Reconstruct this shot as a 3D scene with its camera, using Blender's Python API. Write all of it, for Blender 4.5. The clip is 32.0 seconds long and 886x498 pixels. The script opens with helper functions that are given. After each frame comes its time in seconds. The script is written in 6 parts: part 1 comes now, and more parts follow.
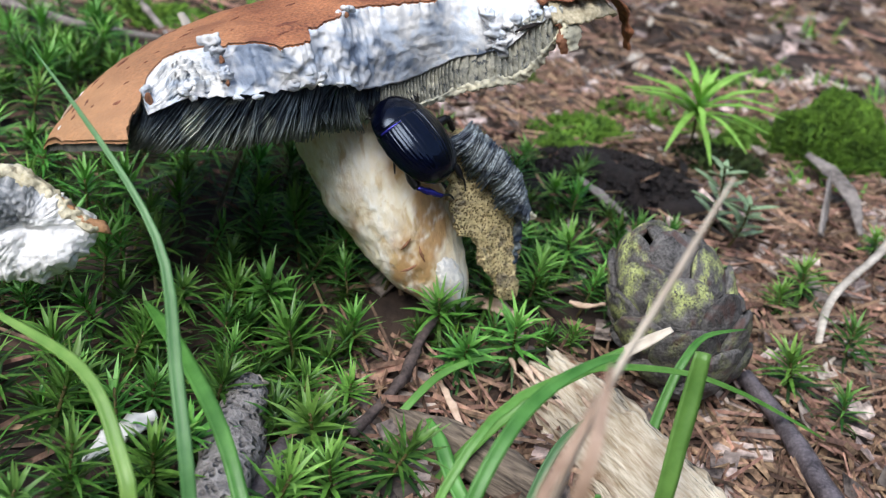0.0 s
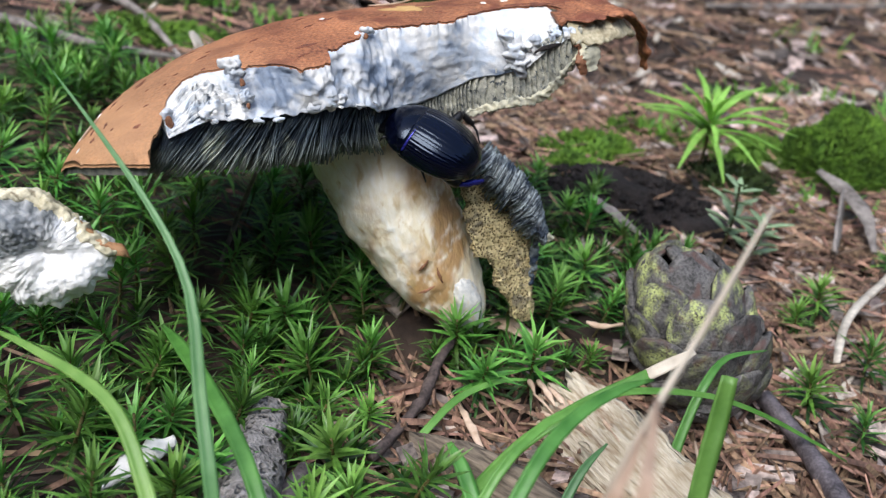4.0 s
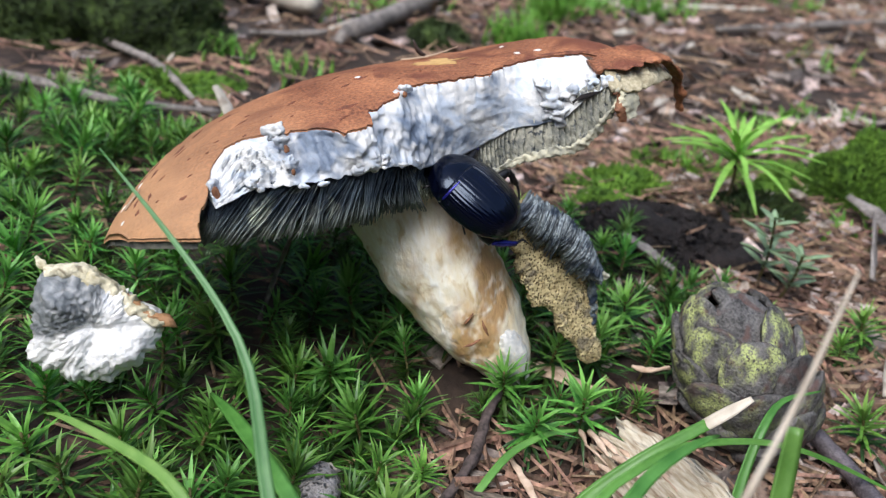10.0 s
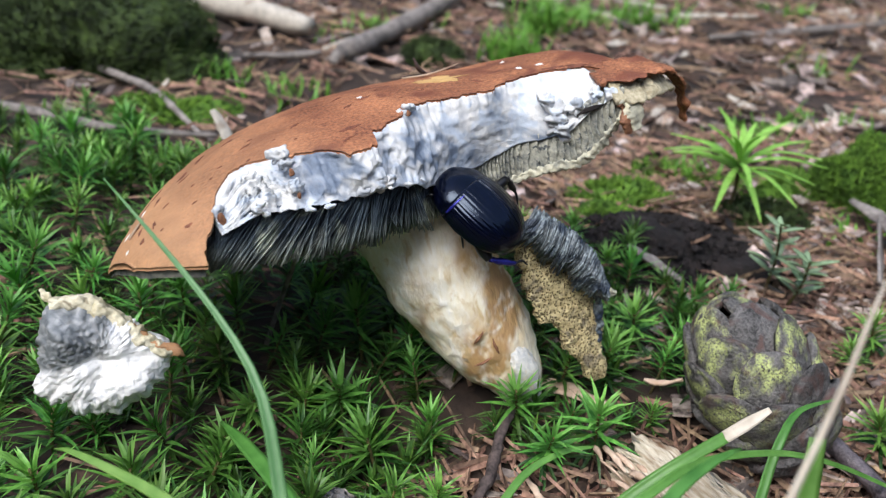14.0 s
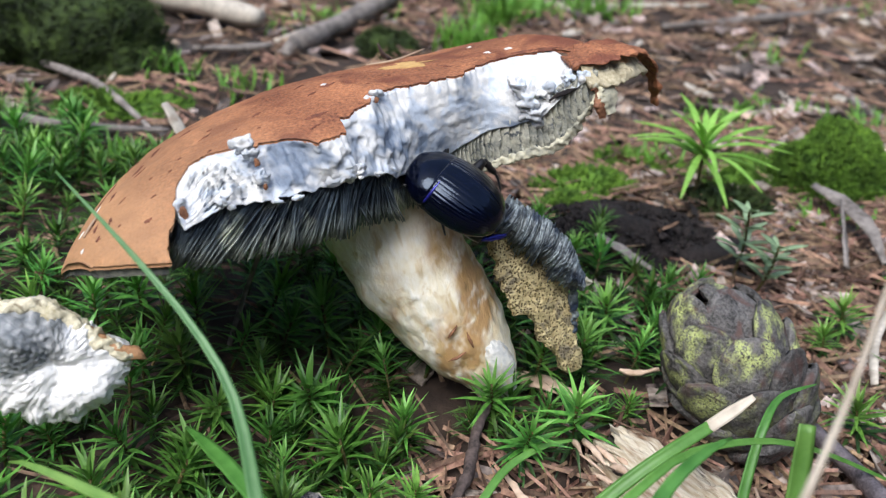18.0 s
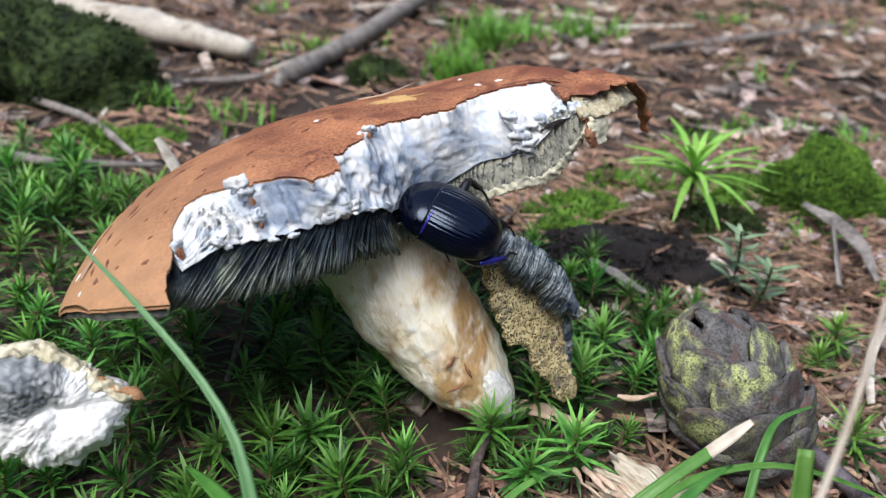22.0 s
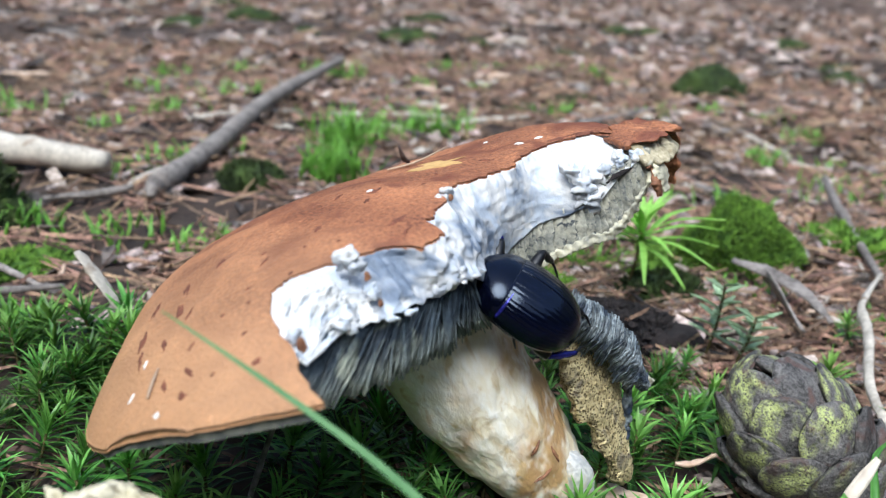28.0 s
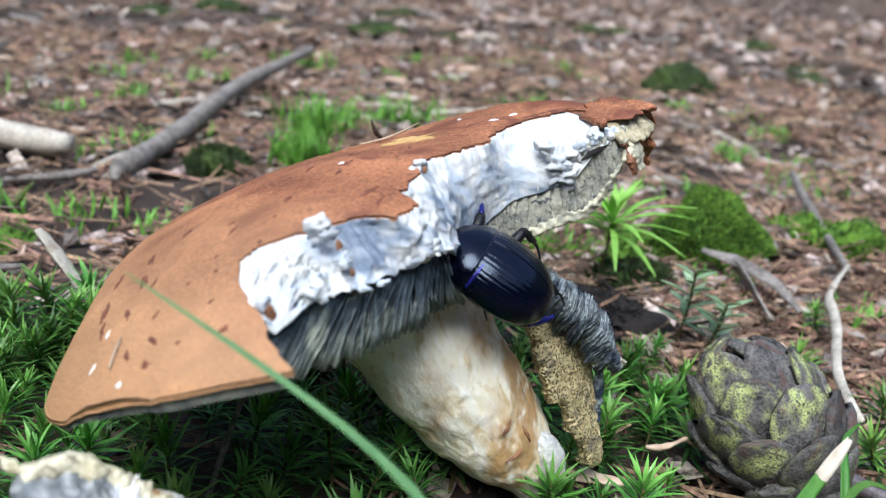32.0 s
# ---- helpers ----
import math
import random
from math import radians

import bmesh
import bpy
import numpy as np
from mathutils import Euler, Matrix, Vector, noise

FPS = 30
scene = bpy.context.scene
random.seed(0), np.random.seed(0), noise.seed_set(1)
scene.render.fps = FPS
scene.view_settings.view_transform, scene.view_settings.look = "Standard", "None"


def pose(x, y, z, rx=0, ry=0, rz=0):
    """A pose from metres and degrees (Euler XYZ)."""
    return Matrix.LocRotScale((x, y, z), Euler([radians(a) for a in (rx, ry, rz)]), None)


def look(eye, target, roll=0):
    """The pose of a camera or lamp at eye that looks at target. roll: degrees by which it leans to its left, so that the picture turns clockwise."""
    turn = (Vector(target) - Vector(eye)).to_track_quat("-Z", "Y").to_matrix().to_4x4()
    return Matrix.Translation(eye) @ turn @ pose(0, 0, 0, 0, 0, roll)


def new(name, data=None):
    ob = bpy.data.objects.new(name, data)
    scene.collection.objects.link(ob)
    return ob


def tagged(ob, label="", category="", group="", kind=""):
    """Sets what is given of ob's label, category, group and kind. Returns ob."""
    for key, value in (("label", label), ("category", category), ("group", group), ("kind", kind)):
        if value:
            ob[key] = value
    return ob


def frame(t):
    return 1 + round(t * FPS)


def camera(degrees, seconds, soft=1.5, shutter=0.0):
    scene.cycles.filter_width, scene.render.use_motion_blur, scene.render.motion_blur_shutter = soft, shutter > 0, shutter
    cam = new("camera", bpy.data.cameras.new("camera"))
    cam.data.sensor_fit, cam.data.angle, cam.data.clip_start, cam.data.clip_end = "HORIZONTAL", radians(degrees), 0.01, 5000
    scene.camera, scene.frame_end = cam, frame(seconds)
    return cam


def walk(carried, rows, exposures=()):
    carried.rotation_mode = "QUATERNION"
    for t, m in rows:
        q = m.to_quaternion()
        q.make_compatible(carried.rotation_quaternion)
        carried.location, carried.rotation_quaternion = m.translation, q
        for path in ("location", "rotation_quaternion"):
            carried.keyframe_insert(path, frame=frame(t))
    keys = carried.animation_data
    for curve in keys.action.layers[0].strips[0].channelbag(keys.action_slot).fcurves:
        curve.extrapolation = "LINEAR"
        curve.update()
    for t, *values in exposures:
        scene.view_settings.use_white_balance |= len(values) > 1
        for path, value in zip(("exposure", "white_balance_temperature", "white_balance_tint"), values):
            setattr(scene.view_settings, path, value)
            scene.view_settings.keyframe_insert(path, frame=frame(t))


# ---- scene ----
cam = camera(50.35, 32.0, 1.2)
PATH = [
    (0, (0.00731, -0.00488, 0.10969), (0.1116, 1.7465, -0.8504), 10.83),
    (0.5, (0.00720, -0.00458, 0.10941), (0.1052, 1.7432, -0.8579), 10.83),
    (1, (0.00658, -0.00415, 0.10897), (0.1000, 1.7377, -0.8693), 10.74),
    (1.5, (0.00600, -0.00405, 0.10921), (0.1058, 1.7419, -0.8612), 10.87),
    (2, (0.00557, -0.00398, 0.10964), (0.1032, 1.7456, -0.8545), 10.66),
    (2.5, (0.00482, -0.00362, 0.10984), (0.1037, 1.7490, -0.8485), 10.63),
    (3, (0.00389, -0.00319, 0.11004), (0.1116, 1.7608, -0.8264), 10.79),
    (3.5, (0.00367, -0.00316, 0.10986), (0.1084, 1.7586, -0.8311), 10.77),
    (5.5, (-0.00033, -0.00210, 0.11240), (0.1050, 1.7707, -0.8075), 10.10),
    (6, (-0.00045, -0.00201, 0.11277), (0.0982, 1.7697, -0.8099), 9.87),
    (6.5, (-0.00018, -0.00246, 0.11252), (0.0897, 1.7737, -0.8025), 9.44),
    (7, (-0.00070, -0.00249, 0.11318), (0.0775, 1.7739, -0.8023), 9.04),
    (7.5, (-0.00039, -0.00272, 0.11362), (0.0660, 1.7736, -0.8031), 8.62),
    (8, (-0.00106, -0.00203, 0.11322), (0.0640, 1.7726, -0.8067), 8.55),
    (8.5, (-0.00323, -0.00043, 0.11148), (0.0790, 1.7788, -0.7982), 8.81),
    (9, (-0.00408, 0.00058, 0.11309), (0.0794, 1.7777, -0.8007), 8.44),
    (9.5, (-0.00473, 0.00094, 0.11373), (0.0819, 1.7808, -0.7944), 8.20),
    (10, (-0.00549, 0.00122, 0.11382), (0.0792, 1.7868, -0.7831), 7.92),
    (10.5, (-0.00637, 0.00141, 0.11412), (0.0794, 1.7923, -0.7720), 7.68),
    (11, (-0.00684, 0.00180, 0.11423), (0.0803, 1.7941, -0.7690), 7.53),
    (11.5, (-0.00678, 0.00153, 0.11471), (0.0791, 1.7945, -0.7672), 7.40),
    (12, (-0.00677, 0.00142, 0.11507), (0.0786, 1.7951, -0.7655), 7.33),
    (12.5, (-0.00686, 0.00164, 0.11493), (0.0762, 1.7953, -0.7659), 7.21),
    (13, (-0.00700, 0.00157, 0.11531), (0.0732, 1.7951, -0.7660), 6.97),
    (13.5, (-0.00777, 0.00208, 0.11497), (0.0685, 1.7978, -0.7623), 6.62),
    (14, (-0.00786, 0.00327, 0.11329), (0.0826, 1.8034, -0.7535), 6.13),
    (14.5, (-0.00871, 0.00494, 0.11182), (0.1279, 1.8090, -0.7406), 6.72),
    (16.5, (-0.01065, 0.00723, 0.11092), (0.1576, 1.8064, -0.7462), 6.11),
    (17, (-0.01079, 0.00827, 0.10948), (0.1665, 1.8020, -0.7572), 6.29),
    (17.5, (-0.01146, 0.00921, 0.10830), (0.1802, 1.8000, -0.7614), 6.44),
    (18, (-0.01153, 0.00893, 0.10928), (0.1846, 1.8018, -0.7551), 6.33),
    (18.5, (-0.01175, 0.00920, 0.10899), (0.1809, 1.8060, -0.7480), 6.08),
    (19, (-0.01190, 0.00890, 0.11002), (0.1777, 1.8104, -0.7378), 5.72),
    (19.5, (-0.01178, 0.00866, 0.11048), (0.1826, 1.8120, -0.7322), 5.62),
    (20, (-0.01148, 0.00894, 0.11019), (0.1894, 1.8130, -0.7294), 5.56),
    (20.5, (-0.01176, 0.00871, 0.11126), (0.1915, 1.8154, -0.7221), 5.33),
    (21, (-0.01169, 0.00869, 0.11138), (0.1974, 1.8176, -0.7158), 5.41),
    (21.5, (-0.01179, 0.00890, 0.11126), (0.2008, 1.8192, -0.7118), 5.39),
    (22, (-0.01221, 0.00898, 0.11159), (0.1963, 1.8199, -0.7114), 5.07),
    (22.5, (-0.01443, 0.01015, 0.11277), (0.1969, 1.8224, -0.7064), 4.22),
    (23, (-0.02619, 0.01834, 0.11046), (0.3153, 1.8267, -0.6725), 3.82),
    (23.5, (-0.04999, 0.03108, 0.10044), (0.4943, 1.8264, -0.5928), 3.76),
    (24, (-0.06042, 0.03361, 0.09971), (0.5411, 1.8424, -0.5057), 2.63),
    (24.5, (-0.06192, 0.03673, 0.09453), (0.5996, 1.8273, -0.5023), 3.51),
    (25, (-0.06223, 0.03671, 0.09417), (0.6112, 1.8266, -0.4912), 3.61),
    (25.5, (-0.06151, 0.03648, 0.09423), (0.6107, 1.8277, -0.4887), 3.70),
    (27.5, (-0.06124, 0.03431, 0.09430), (0.6094, 1.8337, -0.4647), 3.52),
    (28, (-0.06118, 0.03453, 0.09346), (0.6148, 1.8319, -0.4655), 3.74),
    (28.5, (-0.06112, 0.03481, 0.09263), (0.6133, 1.8308, -0.4727), 3.83),
    (29, (-0.06105, 0.03484, 0.09228), (0.6192, 1.8289, -0.4723), 3.94),
    (29.5, (-0.06095, 0.03504, 0.09199), (0.6273, 1.8270, -0.4693), 4.20),
    (30, (-0.06095, 0.03499, 0.09185), (0.6350, 1.8242, -0.4688), 4.40),
    (30.5, (-0.06097, 0.03542, 0.08983), (0.6502, 1.8177, -0.4738), 5.00),
    (31, (-0.06119, 0.03589, 0.08941), (0.6648, 1.8135, -0.4701), 5.15),
    (31.5, (-0.06153, 0.03624, 0.08880), (0.6779, 1.8097, -0.4661), 5.30),
    (32, (-0.06115, 0.03629, 0.08881), (0.6795, 1.8086, -0.4684), 4.99),
]
cam.data.dof.use_dof, cam.data.dof.focus_distance, cam.data.dof.aperture_fstop = True, 0.178, 24.0
walk(cam, [(t, look(eye, target, roll)) for t, eye, target, roll in PATH], ((0, 0.76, 6500, 10), (22.3, 0.80, 6500, 10), (24, 0.96, 6200, 6), (32, 0.96, 6200, 6)))

# ---- light ----
world = bpy.data.worlds.new("forest_sky")
scene.world = world
world.use_nodes = True
wn = world.node_tree
sky = wn.nodes.new("ShaderNodeTexSky")
sky.sky_type, sky.sun_disc = "NISHITA", False
sky.sun_elevation, sky.sun_rotation = radians(54), radians(217)
sky.air_density, sky.dust_density = 1.0, 2.0
wn.nodes["Background"].inputs["Strength"].default_value = 0.15
wn.links.new(sky.outputs[0], wn.nodes["Background"].inputs[0])
sun = new("sun", bpy.data.lights.new("sun", "SUN"))
sun.data.energy, sun.data.angle, sun.data.color = 1.95, radians(38), (0.95, 0.975, 1.0)
sun.matrix_world = look((-0.57, -0.79, 1.56), (0.0, 0.18, 0.0))


# ---- materials ----
def mat(name, lo, hi, scale, rough=0.7, bump=0.4, depth=0.0006, fine=4.0, vary=0.0, island=False, metal=0.0, coat=0.0,
        through_light=0.0, stain=None, stain_scale=60.0, stain_at=0.55, stretch=None, spec=0.5, hue=0.0, fade=None, axis=None, mark=None, cells=None):
    """A worn natural surface: two colours by coarse noise, fine grain, stains of a third colour, relief of real depth."""
    m = bpy.data.materials.new(name)
    m.use_nodes = True
    t = m.node_tree
    n, l = t.nodes, t.links
    bsdf = n["Principled BSDF"]
    co = n.new("ShaderNodeTexCoord")
    src = co.outputs["Object"]
    if vary and not island:
        # each object shows its own part of the pattern
        far = n.new("ShaderNodeVectorMath")
        far.operation = "MULTIPLY_ADD"
        l.new(n.new("ShaderNodeObjectInfo").outputs["Random"], far.inputs[0])
        far.inputs[1].default_value = (0.7, 0.9, 1.3)
        l.new(src, far.inputs[2])
        src = far.outputs[0]
    if stretch:
        mp = n.new("ShaderNodeMapping")
        mp.inputs["Scale"].default_value = stretch
        if axis:
            mp.vector_type = "TEXTURE"
            mp.inputs["Rotation"].default_value = Vector(axis).to_track_quat("Z", "Y").to_euler()
        l.new(src, mp.inputs["Vector"])
        src = mp.outputs[0]

    def grain(sc, detail=6.0, dist=0.0):
        g = n.new("ShaderNodeTexNoise")
        g.inputs["Scale"].default_value, g.inputs["Detail"].default_value = sc, detail
        g.inputs["Distortion"].default_value = dist
        l.new(src, g.inputs["Vector"])
        return g.outputs["Fac"]

    big, small = grain(scale, 5.0, 0.3), grain(scale * fine, 6.0)
    add = n.new("ShaderNodeMath")
    add.operation, add.use_clamp = "MULTIPLY_ADD", False
    l.new(small, add.inputs[0])
    add.inputs[1].default_value = 0.5
    half = n.new("ShaderNodeMath")
    half.operation = "MULTIPLY"
    half.inputs[1].default_value = 0.5
    l.new(big, half.inputs[0])
    l.new(half.outputs[0], add.inputs[2])
    ramp = n.new("ShaderNodeValToRGB")
    ramp.color_ramp.elements[0].position, ramp.color_ramp.elements[1].position = 0.36, 0.64
    ramp.color_ramp.elements[0].color, ramp.color_ramp.elements[1].color = (*lo, 1), (*hi, 1)
    l.new(add.outputs[0], ramp.inputs[0])
    colour = ramp.outputs[0]
    if stain:
        mix = n.new("ShaderNodeMix")
        mix.data_type = "RGBA"
        edge = n.new("ShaderNodeMapRange")
        edge.inputs["From Min"].default_value, edge.inputs["From Max"].default_value = stain_at, stain_at + 0.12
        l.new(grain(stain_scale, 7.0, 0.6), edge.inputs["Value"])
        l.new(edge.outputs[0], mix.inputs["Factor"])
        l.new(colour, mix.inputs["A"])
        mix.inputs["B"].default_value = (*stain, 1)
        colour = mix.outputs["Result"]
    if mark:
        # a second pigment where the mesh carries the named attribute
        att = n.new("ShaderNodeAttribute")
        att.attribute_name = mark[0]
        mk = n.new("ShaderNodeMix")
        mk.data_type = "RGBA"
        if len(mark) > 3:
            # the second pigment in fine speckles
            sp = n.new("ShaderNodeMapRange")
            sp.inputs["From Min"].default_value, sp.inputs["From Max"].default_value = 0.34, 0.56
            l.new(grain(mark[3], 4.0), sp.inputs["Value"])
            sm = n.new("ShaderNodeMath")
            sm.operation = "MULTIPLY"
            l.new(sp.outputs[0], sm.inputs[0])
            l.new(att.outputs["Fac"], sm.inputs[1])
            l.new(sm.outputs[0], mk.inputs["Factor"])
        else:
            l.new(att.outputs["Fac"], mk.inputs["Factor"])
        l.new(colour, mk.inputs["A"])
        dark = n.new("ShaderNodeMix")
        dark.data_type = "RGBA"
        l.new(small, dark.inputs["Factor"])
        dark.inputs["A"].default_value, dark.inputs["B"].default_value = (*mark[1], 1), (*mark[2], 1)
        l.new(dark.outputs["Result"], mk.inputs["B"])
        colour = mk.outputs["Result"]
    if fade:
        # colour that changes along one direction: direction, start, end, colour, most
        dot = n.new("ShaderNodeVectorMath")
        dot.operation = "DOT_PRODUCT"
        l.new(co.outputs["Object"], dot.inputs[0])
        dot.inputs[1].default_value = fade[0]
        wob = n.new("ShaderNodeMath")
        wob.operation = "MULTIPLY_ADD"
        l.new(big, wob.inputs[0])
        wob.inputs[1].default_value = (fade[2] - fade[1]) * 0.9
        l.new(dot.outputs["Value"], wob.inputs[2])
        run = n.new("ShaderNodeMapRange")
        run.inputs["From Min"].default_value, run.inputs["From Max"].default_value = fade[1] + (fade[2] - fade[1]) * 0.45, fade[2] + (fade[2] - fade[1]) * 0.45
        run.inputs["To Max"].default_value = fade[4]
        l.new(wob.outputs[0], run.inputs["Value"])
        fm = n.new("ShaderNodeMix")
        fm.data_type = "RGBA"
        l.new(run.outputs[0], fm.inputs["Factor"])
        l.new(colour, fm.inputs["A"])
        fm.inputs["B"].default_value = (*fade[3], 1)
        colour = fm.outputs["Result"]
    if vary or hue:
        hs = n.new("ShaderNodeHueSaturation")
        rnd = n.new("ShaderNodeNewGeometry").outputs["Random Per Island"] if island else n.new("ShaderNodeObjectInfo").outputs["Random"]
        mr = n.new("ShaderNodeMapRange")
        mr.inputs["To Min"].default_value, mr.inputs["To Max"].default_value = 1 - vary, 1 + vary
        l.new(rnd, mr.inputs["Value"])
        l.new(mr.outputs[0], hs.inputs["Value"])
        if hue:
            wob = n.new("ShaderNodeMath")
            wob.operation = "MULTIPLY"
            wob.inputs[1].default_value = 7.31
            frac = n.new("ShaderNodeMath")
            frac.operation = "FRACT"
            mh = n.new("ShaderNodeMapRange")
            mh.inputs["To Min"].default_value, mh.inputs["To Max"].default_value = 0.5 - hue, 0.5 + hue
            l.new(rnd, wob.inputs[0])
            l.new(wob.outputs[0], frac.inputs[0])
            l.new(frac.outputs[0], mh.inputs["Value"])
            l.new(mh.outputs[0], hs.inputs["Hue"])
        l.new(colour, hs.inputs["Color"])
        colour = hs.outputs[0]
    l.new(colour, bsdf.inputs["Base Color"])
    bsdf.inputs["Roughness"].default_value, bsdf.inputs["Metallic"].default_value = rough, metal
    bsdf.inputs["Specular IOR Level"].default_value = spec
    bsdf.inputs["Coat Weight"].default_value = coat
    relief = add.outputs[0]
    if cells:
        # pits of a porous surface: scale, pit colour
        vo = n.new("ShaderNodeTexVoronoi")
        vo.inputs["Scale"].default_value = cells[0]
        l.new(src, vo.inputs["Vector"])
        pit = n.new("ShaderNodeMapRange")
        pit.inputs["From Min"].default_value, pit.inputs["From Max"].default_value = 0.16, 0.44
        l.new(vo.outputs["Distance"], pit.inputs["Value"])
        pm = n.new("ShaderNodeMix")
        pm.data_type = "RGBA"
        l.new(pit.outputs[0], pm.inputs["Factor"])
        pm.inputs["A"].default_value = (*cells[1], 1)
        l.new(colour, pm.inputs["B"])
        l.new(pm.outputs["Result"], bsdf.inputs["Base Color"])
        hi_lo = n.new("ShaderNodeMath")
        hi_lo.operation = "ADD"
        l.new(pit.outputs[0], hi_lo.inputs[0])
        l.new(relief, hi_lo.inputs[1])
        relief = hi_lo.outputs[0]
    if bump:
        b = n.new("ShaderNodeBump")
        b.inputs["Strength"].default_value, b.inputs["Distance"].default_value = bump, depth
        l.new(relief, b.inputs["Height"])
        l.new(b.outputs[0], bsdf.inputs["Normal"])
    if through_light:
        tr = n.new("ShaderNodeBsdfTranslucent")
        l.new(colour, tr.inputs["Color"])
        mx = n.new("ShaderNodeMixShader")
        mx.inputs[0].default_value = through_light
        l.new(bsdf.outputs[0], mx.inputs[1])
        l.new(tr.outputs[0], mx.inputs[2])
        l.new(mx.outputs[0], n["Material Output"].inputs["Surface"])
    return m


# the soil turns to a paler brown further off along y
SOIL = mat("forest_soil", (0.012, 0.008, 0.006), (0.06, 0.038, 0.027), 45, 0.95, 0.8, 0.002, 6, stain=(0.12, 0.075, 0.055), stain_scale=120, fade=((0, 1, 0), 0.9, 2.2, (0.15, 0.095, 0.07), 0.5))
DARK_SOIL = mat("dark_humus", (0.004, 0.003, 0.003), (0.020, 0.014, 0.013), 150, 0.95, 0.9, 0.002, 5)
NEEDLE = mat("dry_needle", (0.058, 0.031, 0.020), (0.38, 0.235, 0.155), 200, 0.7, 0.2, 0.0002, vary=0.65, island=True, hue=0.02)
FLAKE = mat("dry_bark_flake", (0.030, 0.020, 0.016), (0.48, 0.385, 0.335), 160, 0.75, 0.4, 0.0004, vary=0.92, island=True, hue=0.02)
TWIG = mat("grey_dead_wood", (0.10, 0.085, 0.075), (0.33, 0.29, 0.26), 120, 0.8, 0.6, 0.0006, 5, stretch=(1, 1, 1), vary=0.15)
DARK_TWIG = mat("dark_bark_twig", (0.03, 0.022, 0.02), (0.13, 0.095, 0.085), 300, 0.8, 0.7, 0.0006, 4)
PALE_WOOD = mat("pale_barkless_wood", (0.34, 0.30, 0.25), (0.64, 0.58, 0.49), 140, 0.75, 0.5, 0.0004, 5, stain=(0.2, 0.13, 0.08), stain_scale=90, stain_at=0.56)
ROT_WOOD = mat("rotten_wood", (0.32, 0.24, 0.145), (0.68, 0.61, 0.48), 420, 0.85, 1.0, 0.0012, 4, stain=(0.20, 0.11, 0.055), stain_scale=300, stain_at=0.55, stretch=(1, 1, 6), axis=(0.0265, -0.043, -0.001))
GREY_BARK = mat("grey_scaly_bark", (0.16, 0.145, 0.135), (0.40, 0.37, 0.35), 350, 0.85, 1.0, 0.0012, 4, stain=(0.45, 0.42, 0.38), stain_scale=600, stain_at=0.62, cells=(620, (0.20, 0.185, 0.17)))
DARK_ROT = mat("dark_rotten_wood", (0.035, 0.026, 0.02), (0.26, 0.205, 0.15), 420, 0.85, 1.0, 0.0010, 4, stretch=(1, 1, 6), axis=(0.029, -0.018, 0.0))
PURPLE_TWIG = mat("smooth_purplish_bark", (0.035, 0.029, 0.032), (0.17, 0.145, 0.155), 260, 0.45, 0.5, 0.0004, 6, stain=(0.42, 0.40, 0.38), stain_scale=1500, stain_at=0.66)
CHIP = mat("fresh_wood_chip", (0.42, 0.28, 0.19), (0.66, 0.5, 0.38), 200, 0.7, 0.3, 0.0003, vary=0.15)
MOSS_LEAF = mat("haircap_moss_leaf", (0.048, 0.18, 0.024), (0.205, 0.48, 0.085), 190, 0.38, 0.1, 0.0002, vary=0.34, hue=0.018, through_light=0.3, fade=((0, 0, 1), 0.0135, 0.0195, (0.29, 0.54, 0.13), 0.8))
# lower leaves and moss between plants: green darkened for the shade among the shoots
MOSS_LOW_SHADED = mat("haircap_moss_lower", (0.014, 0.045, 0.007), (0.06, 0.145, 0.022), 160, 0.5, 0.1, 0.0002, vary=0.4, hue=0.02, island=True, through_light=0.2)
MOSS_BED_SHADED = mat("haircap_moss_between", (0.022, 0.070, 0.010), (0.11, 0.26, 0.036), 160, 0.45, 0.1, 0.0002, vary=0.45, hue=0.02, island=True, through_light=0.25)
MOSS_STEM = mat("moss_stem", (0.05, 0.05, 0.015), (0.13, 0.10, 0.03), 300, 0.7, 0.2, 0.0002, vary=0.2)
CUSHION = mat("cushion_moss", (0.03, 0.085, 0.008), (0.17, 0.33, 0.03), 160, 0.85, 1.0, 0.003, 6, vary=0.3, island=True, through_light=0.15)
# dark green cushion moss, with the black shadows of a hummock put into its colour
CUSHION_SHADED = mat("dark_cushion_moss", (0.005, 0.012, 0.003), (0.050, 0.085, 0.012), 70, 0.85, 1.0, 0.004, 6, vary=0.4, island=True, through_light=0.1)
GRASS = mat("grass_blade_green", (0.085, 0.24, 0.04), (0.175, 0.40, 0.085), 70, 0.4, 0.15, 0.0002, vary=0.2, hue=0.015, through_light=0.3)
GRASS_BLUE = mat("grass_blade_bluish", (0.07, 0.20, 0.06), (0.14, 0.30, 0.11), 70, 0.4, 0.15, 0.0002, vary=0.12, through_light=0.25)
GRASS_YELLOW = mat("grass_blade_yellowish", (0.14, 0.31, 0.05), (0.27, 0.46, 0.11), 70, 0.4, 0.15, 0.0002, vary=0.1, through_light=0.3)
STRAW = mat("dry_straw", (0.32, 0.22, 0.15), (0.52, 0.40, 0.29), 120, 0.6, 0.3, 0.0002, vary=0.15, through_light=0.1)
LARCH = mat("larch_needle", (0.27, 0.56, 0.08), (0.46, 0.78, 0.18), 120, 0.4, 0.1, 0.0002, vary=0.15, through_light=0.35)
